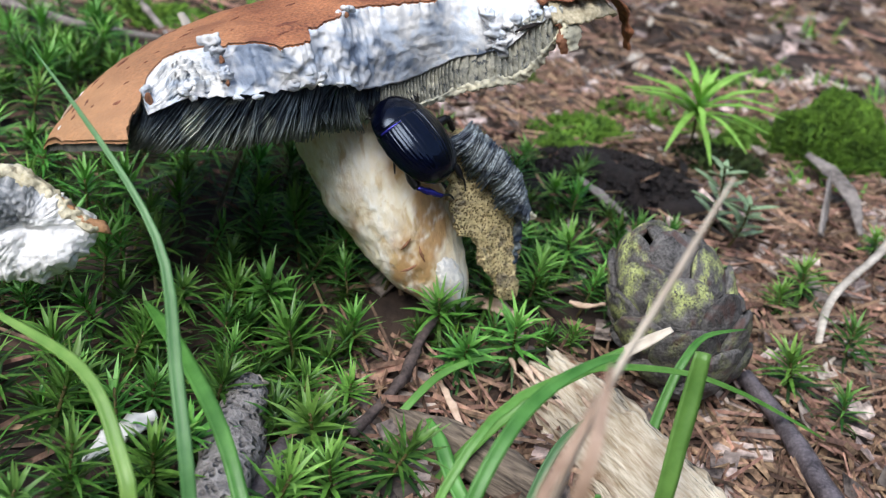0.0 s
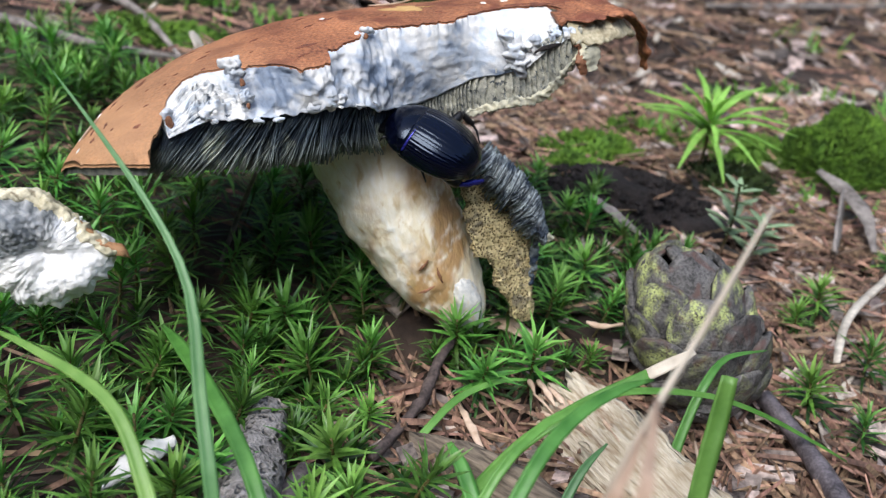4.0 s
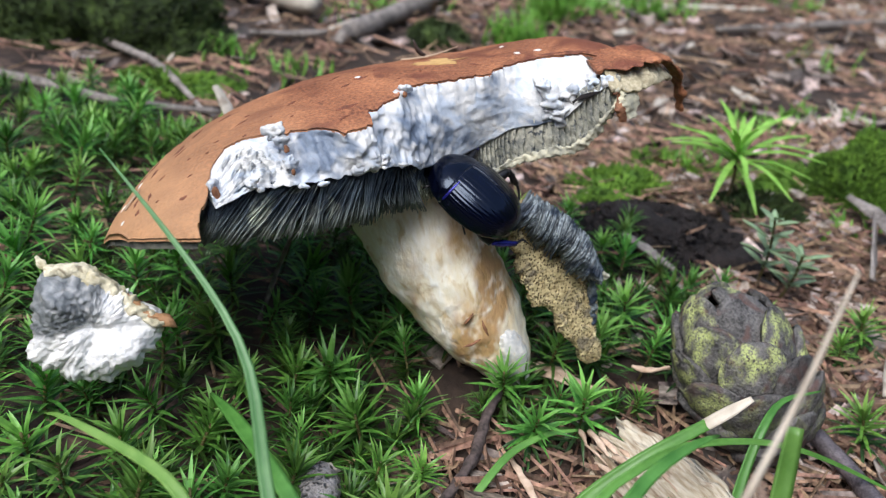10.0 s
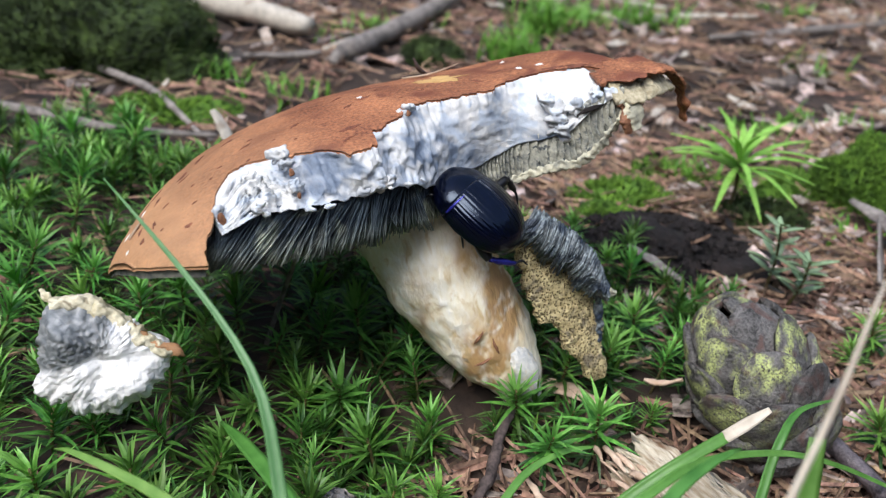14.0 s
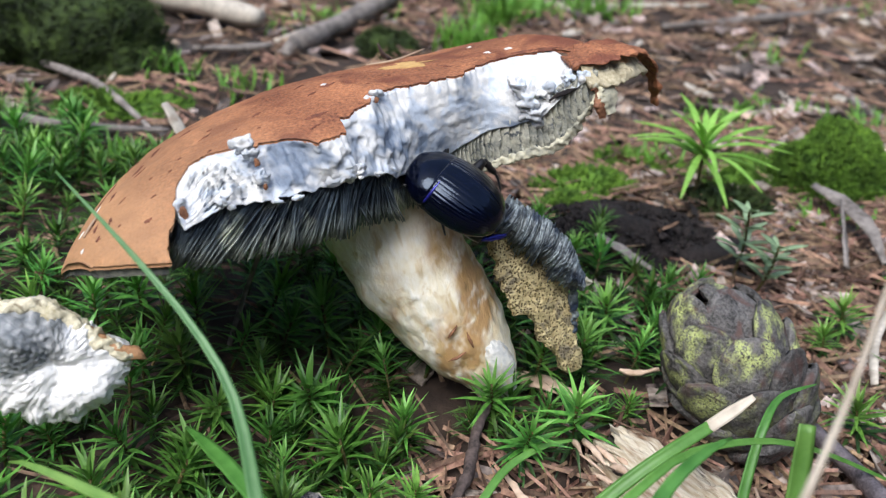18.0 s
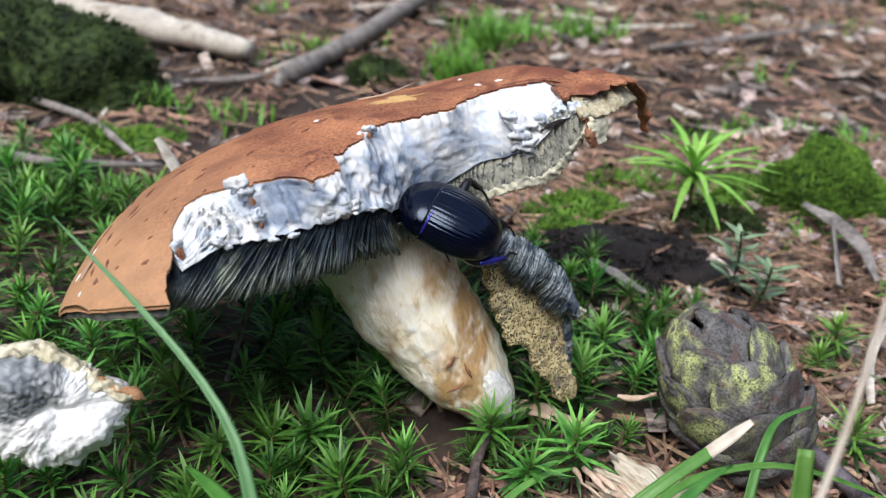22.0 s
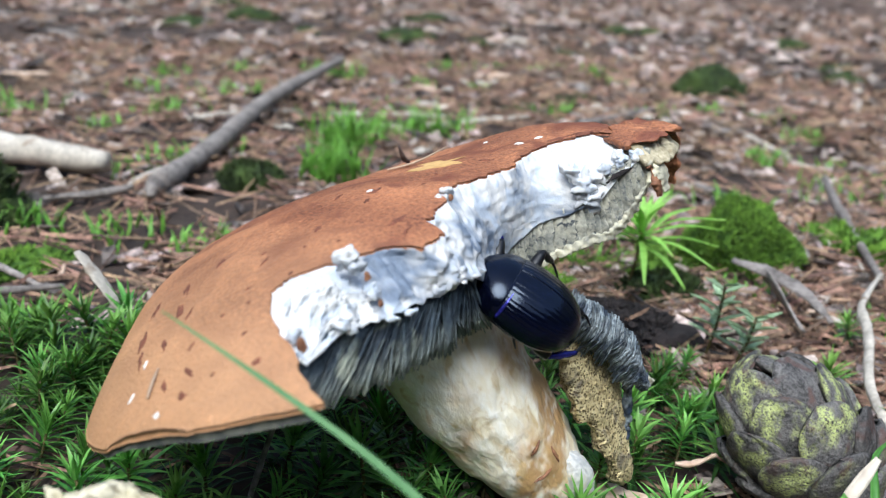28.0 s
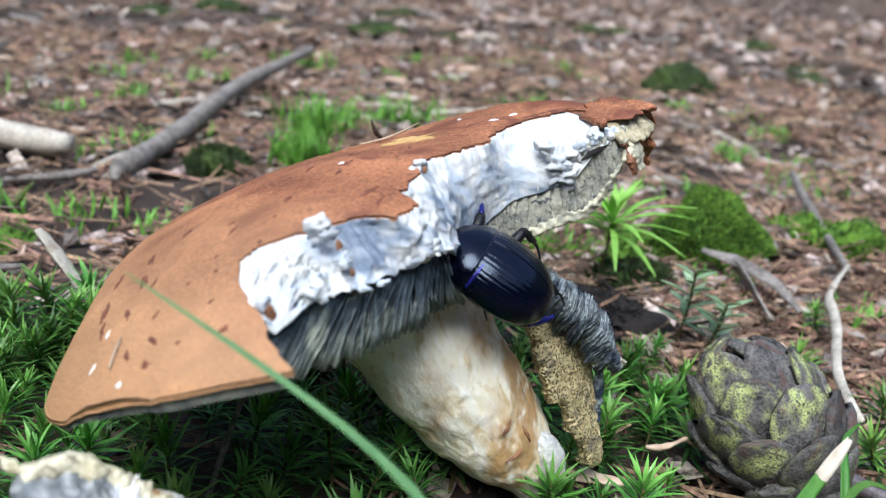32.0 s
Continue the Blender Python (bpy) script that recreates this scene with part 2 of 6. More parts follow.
TUFT = mat("green_shoot", (0.10, 0.30, 0.03), (0.25, 0.52, 0.085), 120, 0.45, 0.1, 0.0002, vary=0.25, island=True, through_light=0.3)
HERB = mat("herb_leaf", (0.24, 0.37, 0.19), (0.42, 0.56, 0.34), 150, 0.5, 0.1, 0.0002, vary=0.2, through_light=0.3)
SKIN = mat("cap_skin", (0.14, 0.042, 0.020), (0.55, 0.225, 0.10), 60, 0.62, 1.0, 0.0008, 26, stain=(0.20, 0.062, 0.030), stain_scale=95, stain_at=0.50, fade=((-0.72, -0.45, -0.5), -0.088, -0.052, (0.62, 0.36, 0.18), 0.62))
# the blue-grey stain and bruise colours also paint in the flesh's soft shading
FLESH = mat("mushroom_flesh", (0.55, 0.56, 0.57), (0.85, 0.83, 0.79), 150, 0.6, 0.7, 0.0009, 5, stain=(0.56, 0.62, 0.70), stain_scale=240, stain_at=0.49, mark=("bruise", (0.25, 0.31, 0.41), (0.06, 0.08, 0.11)))
FLESH_WHITE = mat("white_flesh", (0.74, 0.72, 0.67), (0.9, 0.88, 0.84), 200, 0.6, 0.7, 0.0008, 4, stain=(0.6, 0.62, 0.68), stain_scale=160, stain_at=0.58)
TUBES = mat("pore_tubes", (0.010, 0.018, 0.032), (0.08, 0.11, 0.135), 150, 0.6, 0.4, 0.0004, 6, vary=0.45, island=True, stain=(0.42, 0.45, 0.36), stain_scale=130, stain_at=0.535, fade=((0, 0, -1), -0.0428, -0.0378, (0.38, 0.41, 0.33), 0.42))
TUBES_PALE = mat("pale_pore_tubes", (0.16, 0.165, 0.15), (0.50, 0.47, 0.34), 120, 0.6, 0.4, 0.0004, 6, vary=0.35, island=True)
TUBE_BODY = mat("pore_layer", (0.025, 0.03, 0.033), (0.13, 0.13, 0.10), 200, 0.7, 0.8, 0.001, 5)
STEM = mat("stem_flesh", (0.83, 0.74, 0.52), (0.96, 0.93, 0.84), 160, 0.55, 0.9, 0.0010, 5, stain=(0.66, 0.52, 0.30), stain_scale=330, stain_at=0.55, stretch=(1, 1, 2.0), axis=(0.24, -0.5, -0.83), mark=("ochre", (0.62, 0.40, 0.16), (0.34, 0.16, 0.055)))
FOOT = mat("gnawed_flesh", (0.42, 0.43, 0.43), (0.70, 0.68, 0.62), 220, 0.6, 0.8, 0.0008, 5, stain=(0.60, 0.50, 0.32), stain_scale=300, stain_at=0.56)
STRIP_BLUE = mat("bruised_tube_strip", (0.010, 0.019, 0.034), (0.27, 0.31, 0.32), 420, 0.5, 0.6, 0.0004, 4, stain=(0.022, 0.034, 0.056), stain_scale=170, stain_at=0.48, vary=0.6, island=True)
STRIP_TAN = mat("tan_pores", (0.40, 0.31, 0.145), (0.76, 0.63, 0.34), 220, 0.75, 1.0, 0.0012, 4, stain=(0.24, 0.20, 0.13), stain_scale=300, stain_at=0.54, cells=(1900, (0.16, 0.11, 0.05)))
CONE = mat("weathered_cone_scale", (0.018, 0.017, 0.016), (0.155, 0.145, 0.138), 330, 0.72, 1.0, 0.0009, 5, stain=(0.085, 0.048, 0.04), stain_scale=200, stain_at=0.55, vary=0.25, mark=("lichen", (0.52, 0.56, 0.20), (0.27, 0.32, 0.13), 2000))
CONE_CORE = mat("cone_core", (0.02, 0.013, 0.01), (0.06, 0.04, 0.03), 200, 0.9, 0.6, 0.001)
CHITIN = mat("black_blue_chitin", (0.0006, 0.0008, 0.0025), (0.0015, 0.0024, 0.010), 700, 0.07, 0.4, 0.00012, 5, spec=0.4)
CHITIN.node_tree.nodes["Principled BSDF"].inputs["Specular Tint"].default_value = (0.66, 0.79, 1.0, 1)
CHITIN_DULL = mat("black_chitin", (0.002, 0.002, 0.003), (0.006, 0.006, 0.009), 500, 0.4, 0.3, 0.0001, 4)
CHITIN_BLUE = mat("violet_blue_chitin", (0.010, 0.010, 0.08), (0.035, 0.035, 0.32), 500, 0.25, 0.2, 0.0001, 4, metal=0.5)


# ---- mesh helpers ----
def mesh(name, verts, faces, material, smooth=True):
    me = bpy.data.meshes.new(name)
    me.from_pydata([tuple(v) for v in verts], [], [tuple(f) for f in faces])
    me.materials.append(material)
    if smooth:
        me.polygons.foreach_set("use_smooth", [True] * len(me.polygons))
    me.update()
    return me


def part(name, data, parent=None, label="", m=None):
    ob = new(name, data)
    if parent:
        ob.parent = parent
    if m is not None:
        ob.matrix_basis = m
    if label:
        ob["label"] = label
    return ob


def thing(name, label, category, group="", kind="", data=None, m=None):
    ob = tagged(new(name, data), label, category, group, kind)
    if m is not None:
        ob.matrix_basis = m
    return ob


def fbm(p, scale, octaves=3):
    v = Vector(p) * scale
    return sum(noise.noise(v * 2 ** k) / 2 ** k for k in range(octaves))


def spline(pts, n):
    """n points along a smooth curve through pts (tuples of any length)."""
    pts = np.array(pts, float)
    d = np.r_[0, np.cumsum(np.linalg.norm(np.diff(pts[:, :3], axis=0), axis=1))]
    out = []
    for s in np.linspace(0, d[-1], n):
        k = min(max(int(np.searchsorted(d, s)) - 1, 0), len(pts) - 2)
        a, b, c, e = pts[max(k - 1, 0)], pts[k], pts[k + 1], pts[min(k + 2, len(pts) - 1)]
        t = (s - d[k]) / (d[k + 1] - d[k])
        out.append(0.5 * (2 * b + (c - a) * t + (2 * a - 5 * b + 4 * c - e) * t * t + (3 * b - a - 3 * c + e) * t ** 3))
    return np.array(out)


def loft(rings, cap=True):
    """Verts and faces of a skin over closed rings of the same count."""
    n = len(rings[0])
    verts = [tuple(p) for r in rings for p in r]
    faces = [(i * n + j, i * n + (j + 1) % n, (i + 1) * n + (j + 1) % n, (i + 1) * n + j) for i in range(len(rings) - 1) for j in range(n)]
    if cap:
        faces += [tuple(range(n))[::-1], tuple((len(rings) - 1) * n + j for j in range(n))]
    return verts, faces


def frames(path):
    """Two side vectors for each point of a path."""
    out, side = [], None
    for i, p in enumerate(path):
        d = Vector(path[min(i + 1, len(path) - 1)]) - Vector(path[max(i - 1, 0)])
        d.normalize()
        if side is None:
            side = d.orthogonal().normalized()
        side = (side - d * side.dot(d)).normalized()
        out.append((side, d.cross(side)))
    return out


def rod(pts, radii, sides=8, n=12, rough=0.0, scale=200.0, flat=1.0, seed=0.0):
    """A round stick through pts with uneven bark."""
    path = spline([(*p, r) for p, r in zip(pts, radii)], n)
    rings = []
    for p, (a, b) in zip(path, frames(path[:, :3])):
        ring = []
        for j in range(sides):
            w = 2 * math.pi * j / sides
            o = a * math.cos(w) + b * math.sin(w) * flat
            q = Vector(p[:3]) + o * p[3]
            ring.append(q + o * p[3] * rough * fbm(q + Vector((seed, 0, 0)), scale))
        rings.append(ring)
    return loft(rings)


def blade(pts, widths, up=(0, 0, 1), n=14, keel=0.18, thick=0.00025):
    """A grass blade: a folded strip of real thickness along pts."""
    path = spline([(*p, w) for p, w in zip(pts, widths)], n)
    rings = []
    for i, p in enumerate(path):
        d = (Vector(path[min(i + 1, n - 1)][:3]) - Vector(path[max(i - 1, 0)][:3])).normalized()
        side = d.cross(Vector(up))
        side = side.normalized() if side.length > 1e-6 else d.orthogonal().normalized()
        nor = side.cross(d)
        c, w = Vector(p[:3]), max(p[3], 0.00005) / 2
        k = nor * (w * 2 * keel)
        t = nor * min(thick, w * 0.6)
        rings.append([c - side * w, c - side * w * 0.5 - k * 0.6 - t, c - k - t, c + side * w * 0.5 - k * 0.6 - t, c + side * w,
                      c + side * w * 0.5 - k * 0.6, c - k, c - side * w * 0.5 - k * 0.6])
    return loft(rings)


def many(parts):
    """Joins lists of verts and faces."""
    V, F, o = [], [], 0
    for v, f in parts:
        V.extend(v)
        F.extend(tuple(i + o for i in q) for q in f)
        o += len(v)
    return V, F


def lump(c, size, seed, rough=0.25, scale=120.0, nu=16, nv=10, m=None):
    """A closed, uneven stone-like body."""
    rings = []
    for i in range(nv + 1):
        b = math.pi * (0.02 + 0.96 * i / nv)
        ring = []
        for j in range(nu):
            a = 2 * math.pi * j / nu
            o = Vector((math.sin(b) * math.cos(a) * size[0], math.sin(b) * math.sin(a) * size[1], -math.cos(b) * size[2]))
            o *= 1 + rough * fbm(o + Vector((seed, seed * 2, 0)), scale)
            ring.append(Vector(c) + (m @ o if m else o))
        rings.append(ring)
    return loft(rings)


def billow(p, scale, octaves=3):
    v = Vector(p) * scale
    return sum(abs(noise.noise(v * 2 ** k)) / 1.7 ** k for k in range(octaves))


def split_log(pts, radii, sides, n, flat, seed, fibre=0.14):
    """A split, grooved length of wood with fibres along it and a ragged upper end."""
    path = spline([(*p, r) for p, r in zip(pts, radii)], n)
    rings = []
    for i, (p, (a, b)) in enumerate(zip(path, frames(path[:, :3]))):
        ring, d = [], (Vector(path[1][:3]) - Vector(path[0][:3])).normalized()
        for j in range(sides):
            w = 2 * math.pi * j / sides
            o = a * math.cos(w) + Vector((0, 0, 1)) * math.sin(w) * flat
            k = 1 + fibre * noise.noise(Vector((w * 5, i * 0.05, seed))) + fibre * 0.8 * noise.noise(Vector((w * 13, i * 0.12, seed))) + 0.1 * noise.noise(Vector((w * 1.5, i * 0.2, seed + 3)))
            q = Vector(p[:3]) + o * p[3] * k
            if i < 9:
                q -= d * (0.0045 * noise.noise(Vector((w * 4, 7, seed))) + 0.003 * noise.noise(Vector((w * 11, 3, seed)))) * (1 - i / 9)
            ring.append(q)
        rings.append(ring)
    return loft(rings)


# ---- ground ----
def height(x, y):
    """The forest floor's height."""
    z = float(np.interp(y, (-0.3, 0.14, 0.2, 0.26, 0.45, 0.65, 1.2, 4, 40), (-0.016, -0.014, -0.010, -0.005, 0.0, 0.008, 0.015, 0.05, 4.0)))
    z += 0.004 * math.exp(-(((x - 0.066) / 0.032) ** 2 + ((y - 0.262) / 0.016) ** 2))
    z += 0.008 * math.exp(-(((x - 0.19) / 0.06) ** 2 + ((y - 0.33) / 0.05) ** 2))
    far = min(1.0, math.hypot(x, y - 0.2) / 0.6)
    return z + 0.0025 * fbm((x, y, 0), 30) + 0.012 * far * fbm((x, y, 3), 5, 2)


def ground_sheet():
    def axis(lo, hi, step, reach):
        core = list(np.arange(lo, hi, step))
        grow, a, b, s = [], lo, hi, step
        left, right = [], []
        while b < reach:
            s *= 1.12
            b += s
            a -= s
            right.append(b)
            left.append(a)
        return left[::-1] + core + right

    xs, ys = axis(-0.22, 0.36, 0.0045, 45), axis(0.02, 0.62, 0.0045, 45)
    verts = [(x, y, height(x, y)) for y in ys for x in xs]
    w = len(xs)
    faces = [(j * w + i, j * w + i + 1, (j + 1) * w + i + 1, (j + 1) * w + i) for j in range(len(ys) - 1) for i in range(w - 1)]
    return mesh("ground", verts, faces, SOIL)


def forest_edge():
    """A plain dark wall of forest round the clearing, with an uneven top; unseen, added to hold back low sky light."""
    rings = [[], []]
    for j in range(120):
        a = 2 * math.pi * j / 120
        for k, r in enumerate((16.0, 16.6)):
            rings[k] += [(r * math.cos(a), r * math.sin(a), -1.0), (r * math.cos(a), r * math.sin(a), 9.5 + 2.5 * noise.noise(Vector((math.cos(a) * 3, math.sin(a) * 3, 0))) + 1.2 * noise.noise(Vector((math.cos(a) * 14, math.sin(a) * 14, 2))))]
    verts = rings[0] + rings[1]
    faces = []
    for j in range(120):
        a, b = 2 * j, 2 * ((j + 1) % 120)
        faces += [(a, b, b + 1, a + 1), (240 + a, 240 + a + 1, 240 + b + 1, 240 + b), (a + 1, b + 1, 240 + b + 1, 240 + a + 1)]
    return mesh("backdrop", verts, faces, WOODS)


WOODS = mat("dark_woods", (0.010, 0.016, 0.008), (0.05, 0.065, 0.03), 1.2, 0.9, 0.0)
# out of view; its height sets how dark undersides and reflections get
thing("backdrop", "unseen dark wall of forest added to dim the low sky light", "backdrop", kind="structure", data=forest_edge())
thing("ground", "brown forest soil strewn with dry needles", "ground", kind="structure", data=ground_sheet())


TUBE_WALL = mat("pressed_tubes", (0.17, 0.18, 0.17), (0.52, 0.50, 0.40), 260, 0.6, 0.5, 0.0005, 5, stain=(0.07, 0.08, 0.09), stain_scale=800, stain_at=0.54, fade=((0.5, 0.3, -0.6), 0.056, 0.064, (0.56, 0.50, 0.30), 0.7))
STEM_SCAR = mat("stem_scar", (0.11, 0.040, 0.020), (0.33, 0.15, 0.075), 500, 0.7, 0.4, 0.0004)


# ---- the mushroom ----
EU, EV, O = Vector((0.85, 0.5268, 0)), Vector((-0.5268, 0.85, 0)), Vector((-0.010, 0.170, 0))
CU, CV = 0.004, 0.015


def at(u, v, z):
    """A place from metres along the torn edge, back from it, and up."""
    return O + EU * u + EV * v + Vector((0, 0, z))


def cap_radius(u, v):
    """The cap's uneven outline: fuller on one side, flattened at the front of the other."""
    a = math.atan2(v - CV, u - CU)
    return 0.0472 - 0.0064 * math.cos(a) - 0.0021 * math.sin(a) + 0.0002 * math.cos(2 * a) + 0.0019 * math.sin(2 * a) + 0.010 * max(0.0, math.cos(a)) ** 3


OUTLINE = [(CU + cap_radius(CU + math.cos(a), CV + math.sin(a)) * math.cos(a), CV + cap_radius(CU + math.cos(a), CV + math.sin(a)) * math.sin(a)) for a in np.linspace(0, 2 * math.pi, 721)]
BACK = sorted(OUTLINE[:361])
FRONT = sorted(OUTLINE[360:])


def cap_span(u):
    """Front and back of the whole cap at u."""
    return (float(np.interp(u, [p[0] for p in FRONT], [p[1] for p in FRONT])), float(np.interp(u, [p[0] for p in BACK], [p[1] for p in BACK])))


def cap_top(u, v):
    """The cap's height: a lopsided dome that droops towards its rim, most of all behind."""
    a, r = math.atan2(v - CV, u - CU), math.hypot(u - CU, v - CV) / cap_radius(u, v)
    p, q = u / 0.05, v / 0.05
    z = 0.05865 + 0.0084 * p + 0.00145 * q - 0.00483 * p * p + 0.00096 * p * q - 0.01815 * q * q + 0.00781 * p ** 3 - 0.01015 * p * p * q + 0.0042 * p * q * q + 0.00229 * q ** 3
    z -= min(1.0, max(0.0, (r - 0.8) / 0.2)) ** 2 * (0.00477 + 0.00176 * math.cos(a) + 0.00824 * math.sin(a))
    if r > 0.965 and u < 0.02:
        z -= 0.0008 * ((r - 0.965) / 0.035) ** 2
    return z + 0.0005 * fbm((u, v, 0), 70) + 0.00012 * fbm((u, v, 2), 420, 2)


def skin_depth(u, v):
    """Thin where it is torn, rolled under at the rim."""
    r = math.hypot(u - CU, v - CV) / cap_radius(u, v)
    return 0.0006 + (0.0014 * min(1.0, max(0.0, (r - 0.90) / 0.06)) - 0.0014 * min(1.0, max(0.0, (r - 0.965) / 0.035)) if u < 0.02 else 0.0)


def torn(u, ragged=1.0):
    """How far back the skin is torn at u: a bay, a tongue of skin, then a ragged run."""
    base = np.interp(u, (-0.0420, -0.0400, -0.0372, -0.0345, -0.0310, -0.0275, -0.0245, -0.0222, -0.0190, -0.0155, -0.0140, -0.0132, -0.0100, -0.0072, -0.0060, -0.0028, 0.0010, 0.0042, 0.0076, 0.0130, 0.0210, 0.0275, 0.0345, 0.0382, 0.0411, 0.0435, 0.0470, 0.0550),
                     (-0.0142, -0.0095, -0.0045, 0.0020, 0.0060, 0.0068, 0.0042, 0.0006, -0.0004, -0.0020, -0.0034, -0.0060, -0.0061, -0.0054, -0.0008, 0.0002, 0.0008, 0.0050, 0.0046, 0.0042, 0.0031, 0.0046, 0.0036, 0.0011, -0.0010, -0.0049, -0.0075, -0.0100))
    return float(base) + ragged * (0.0010 * fbm((u, 0.3, 0), 380, 3) + 0.0007 * fbm((u, 0.7, 0), 1500, 2))


U0, U1 = -0.0366, 0.0425
FLESH_LOW = ((-0.037, -0.0285, -0.0218, -0.0120, -0.0060, 0.0000, 0.0050, 0.0145, 0.0216, 0.0289, 0.0337, 0.0370, 0.0400, 0.0425), (0.0482, 0.0472, 0.0470, 0.0480, 0.0492, 0.0480, 0.0462, 0.0456, 0.0468, 0.0508, 0.0552, 0.0598, 0.0628, 0.0645))
TUBE_LOW = ((-0.037, -0.0350, -0.0294, -0.0227, -0.0160, -0.0055, 0.0040, 0.0130, 0.0245, 0.0300, 0.0352, 0.0374, 0.0394, 0.0412, 0.0425), (0.0394, 0.0388, 0.0375, 0.0369, 0.0370, 0.0376, 0.0376, 0.0380, 0.0408, 0.0448, 0.0492, 0.0505, 0.0538, 0.0580, 0.0625))



def sheet(fr, nu, nv, us, top, bottom, front, back):
    """A closed plate between two heights, over a strip of columns."""
    T, B = [], []
    for i in range(nu + 1):
        u = us[0] + (us[1] - us[0]) * i / nu
        a, b = front(u), back(u)
        for j in range(nv + 1):
            s = j / nv
            s = s * s * (3 - 2 * s) * 0.5 + s * 0.5
            v = a + (b - a) * s
            T.append(fr(u, v, top(u, v)))
            B.append(fr(u, v, bottom(u, v)))
    w, n = nv + 1, len(T)
    q = [(i * w + j, i * w + j + 1, (i + 1) * w + j + 1, (i + 1) * w + j) for i in range(nu) for j in range(nv)]
    faces = [f[::-1] for f in q] + [tuple(k + n for k in f) for f in q]
    for i in range(nu):
        a, b = i * w, (i + 1) * w
        faces += [(a, b, b + n, a + n)]
        a, b = i * w + nv, (i + 1) * w + nv
        faces += [(b, a, a + n, b + n)]
    for j in range(nv):
        faces += [(j + 1, j, j + n, j + 1 + n), (nu * w + j, nu * w + j + 1, nu * w + j + 1 + n, nu * w + j + n)]
    return T + B, faces


def face_foot(u):
    """Where the flesh ends below, back from the torn edge."""
    return float(np.interp(u, (-0.037, -0.022, -0.006, 0.002, 0.012, 0.022, 0.0285, 0.0335, 0.0370, 0.0413, 0.0430), (-0.0070, -0.0076, -0.0084, -0.0060, -0.0012, 0.0015, 0.0004, -0.0078, -0.0100, -0.0130, -0.0145)))



def cap_front(u):
    a = cap_span(u)[0]
    return a if u < -0.0420 else max(a, torn(u))


def cap_back(u):
    return cap_span(u)[1]


def pore_depth(u, v):
    r = math.hypot(u - CU, v - CV) / cap_radius(u, v)
    full = cap_top(u, 0.0) - float(np.interp(u, *TUBE_LOW)) if u > -0.0420 else 0.008
    m = min(1.0, max(0.0, (1 - r) / 0.14))
    return 0.0022 + (full - 0.0022) * m * (1.0 if u < 0.03 else 1.0)


mushroom = thing("bolete_mushroom", "tilted brown-capped bolete, torn open and bruised blue, on moss", "mushroom")
v_, f_ = sheet(at, 320, 70, (-0.0492, 0.0545), cap_top, lambda u, v: cap_top(u, v) - skin_depth(u, v), cap_front, cap_back)
part("cap_skin", mesh("cap_skin", v_, f_, SKIN), mushroom, "orange-brown matt cap skin with dark scars")
v_, f_ = sheet(at, 110, 40, (-0.0486, U1 - 0.001), lambda u, v: cap_top(u, v) - 0.001, lambda u, v: cap_top(u, v) - 0.0012 - max(0.0006, pore_depth(u, v) - 0.001),
               lambda u: (cap_front(u) + (0.006 if u > -0.0420 else 0.0012) if u < -0.0345 else max(face_foot(u) + 0.005, torn(u) + 0.007)), lambda u: cap_back(u) - 0.002)
part("pore_layer", mesh("pore_layer", v_, f_, TUBE_BODY), mushroom, "dark bruised underside of the cap")


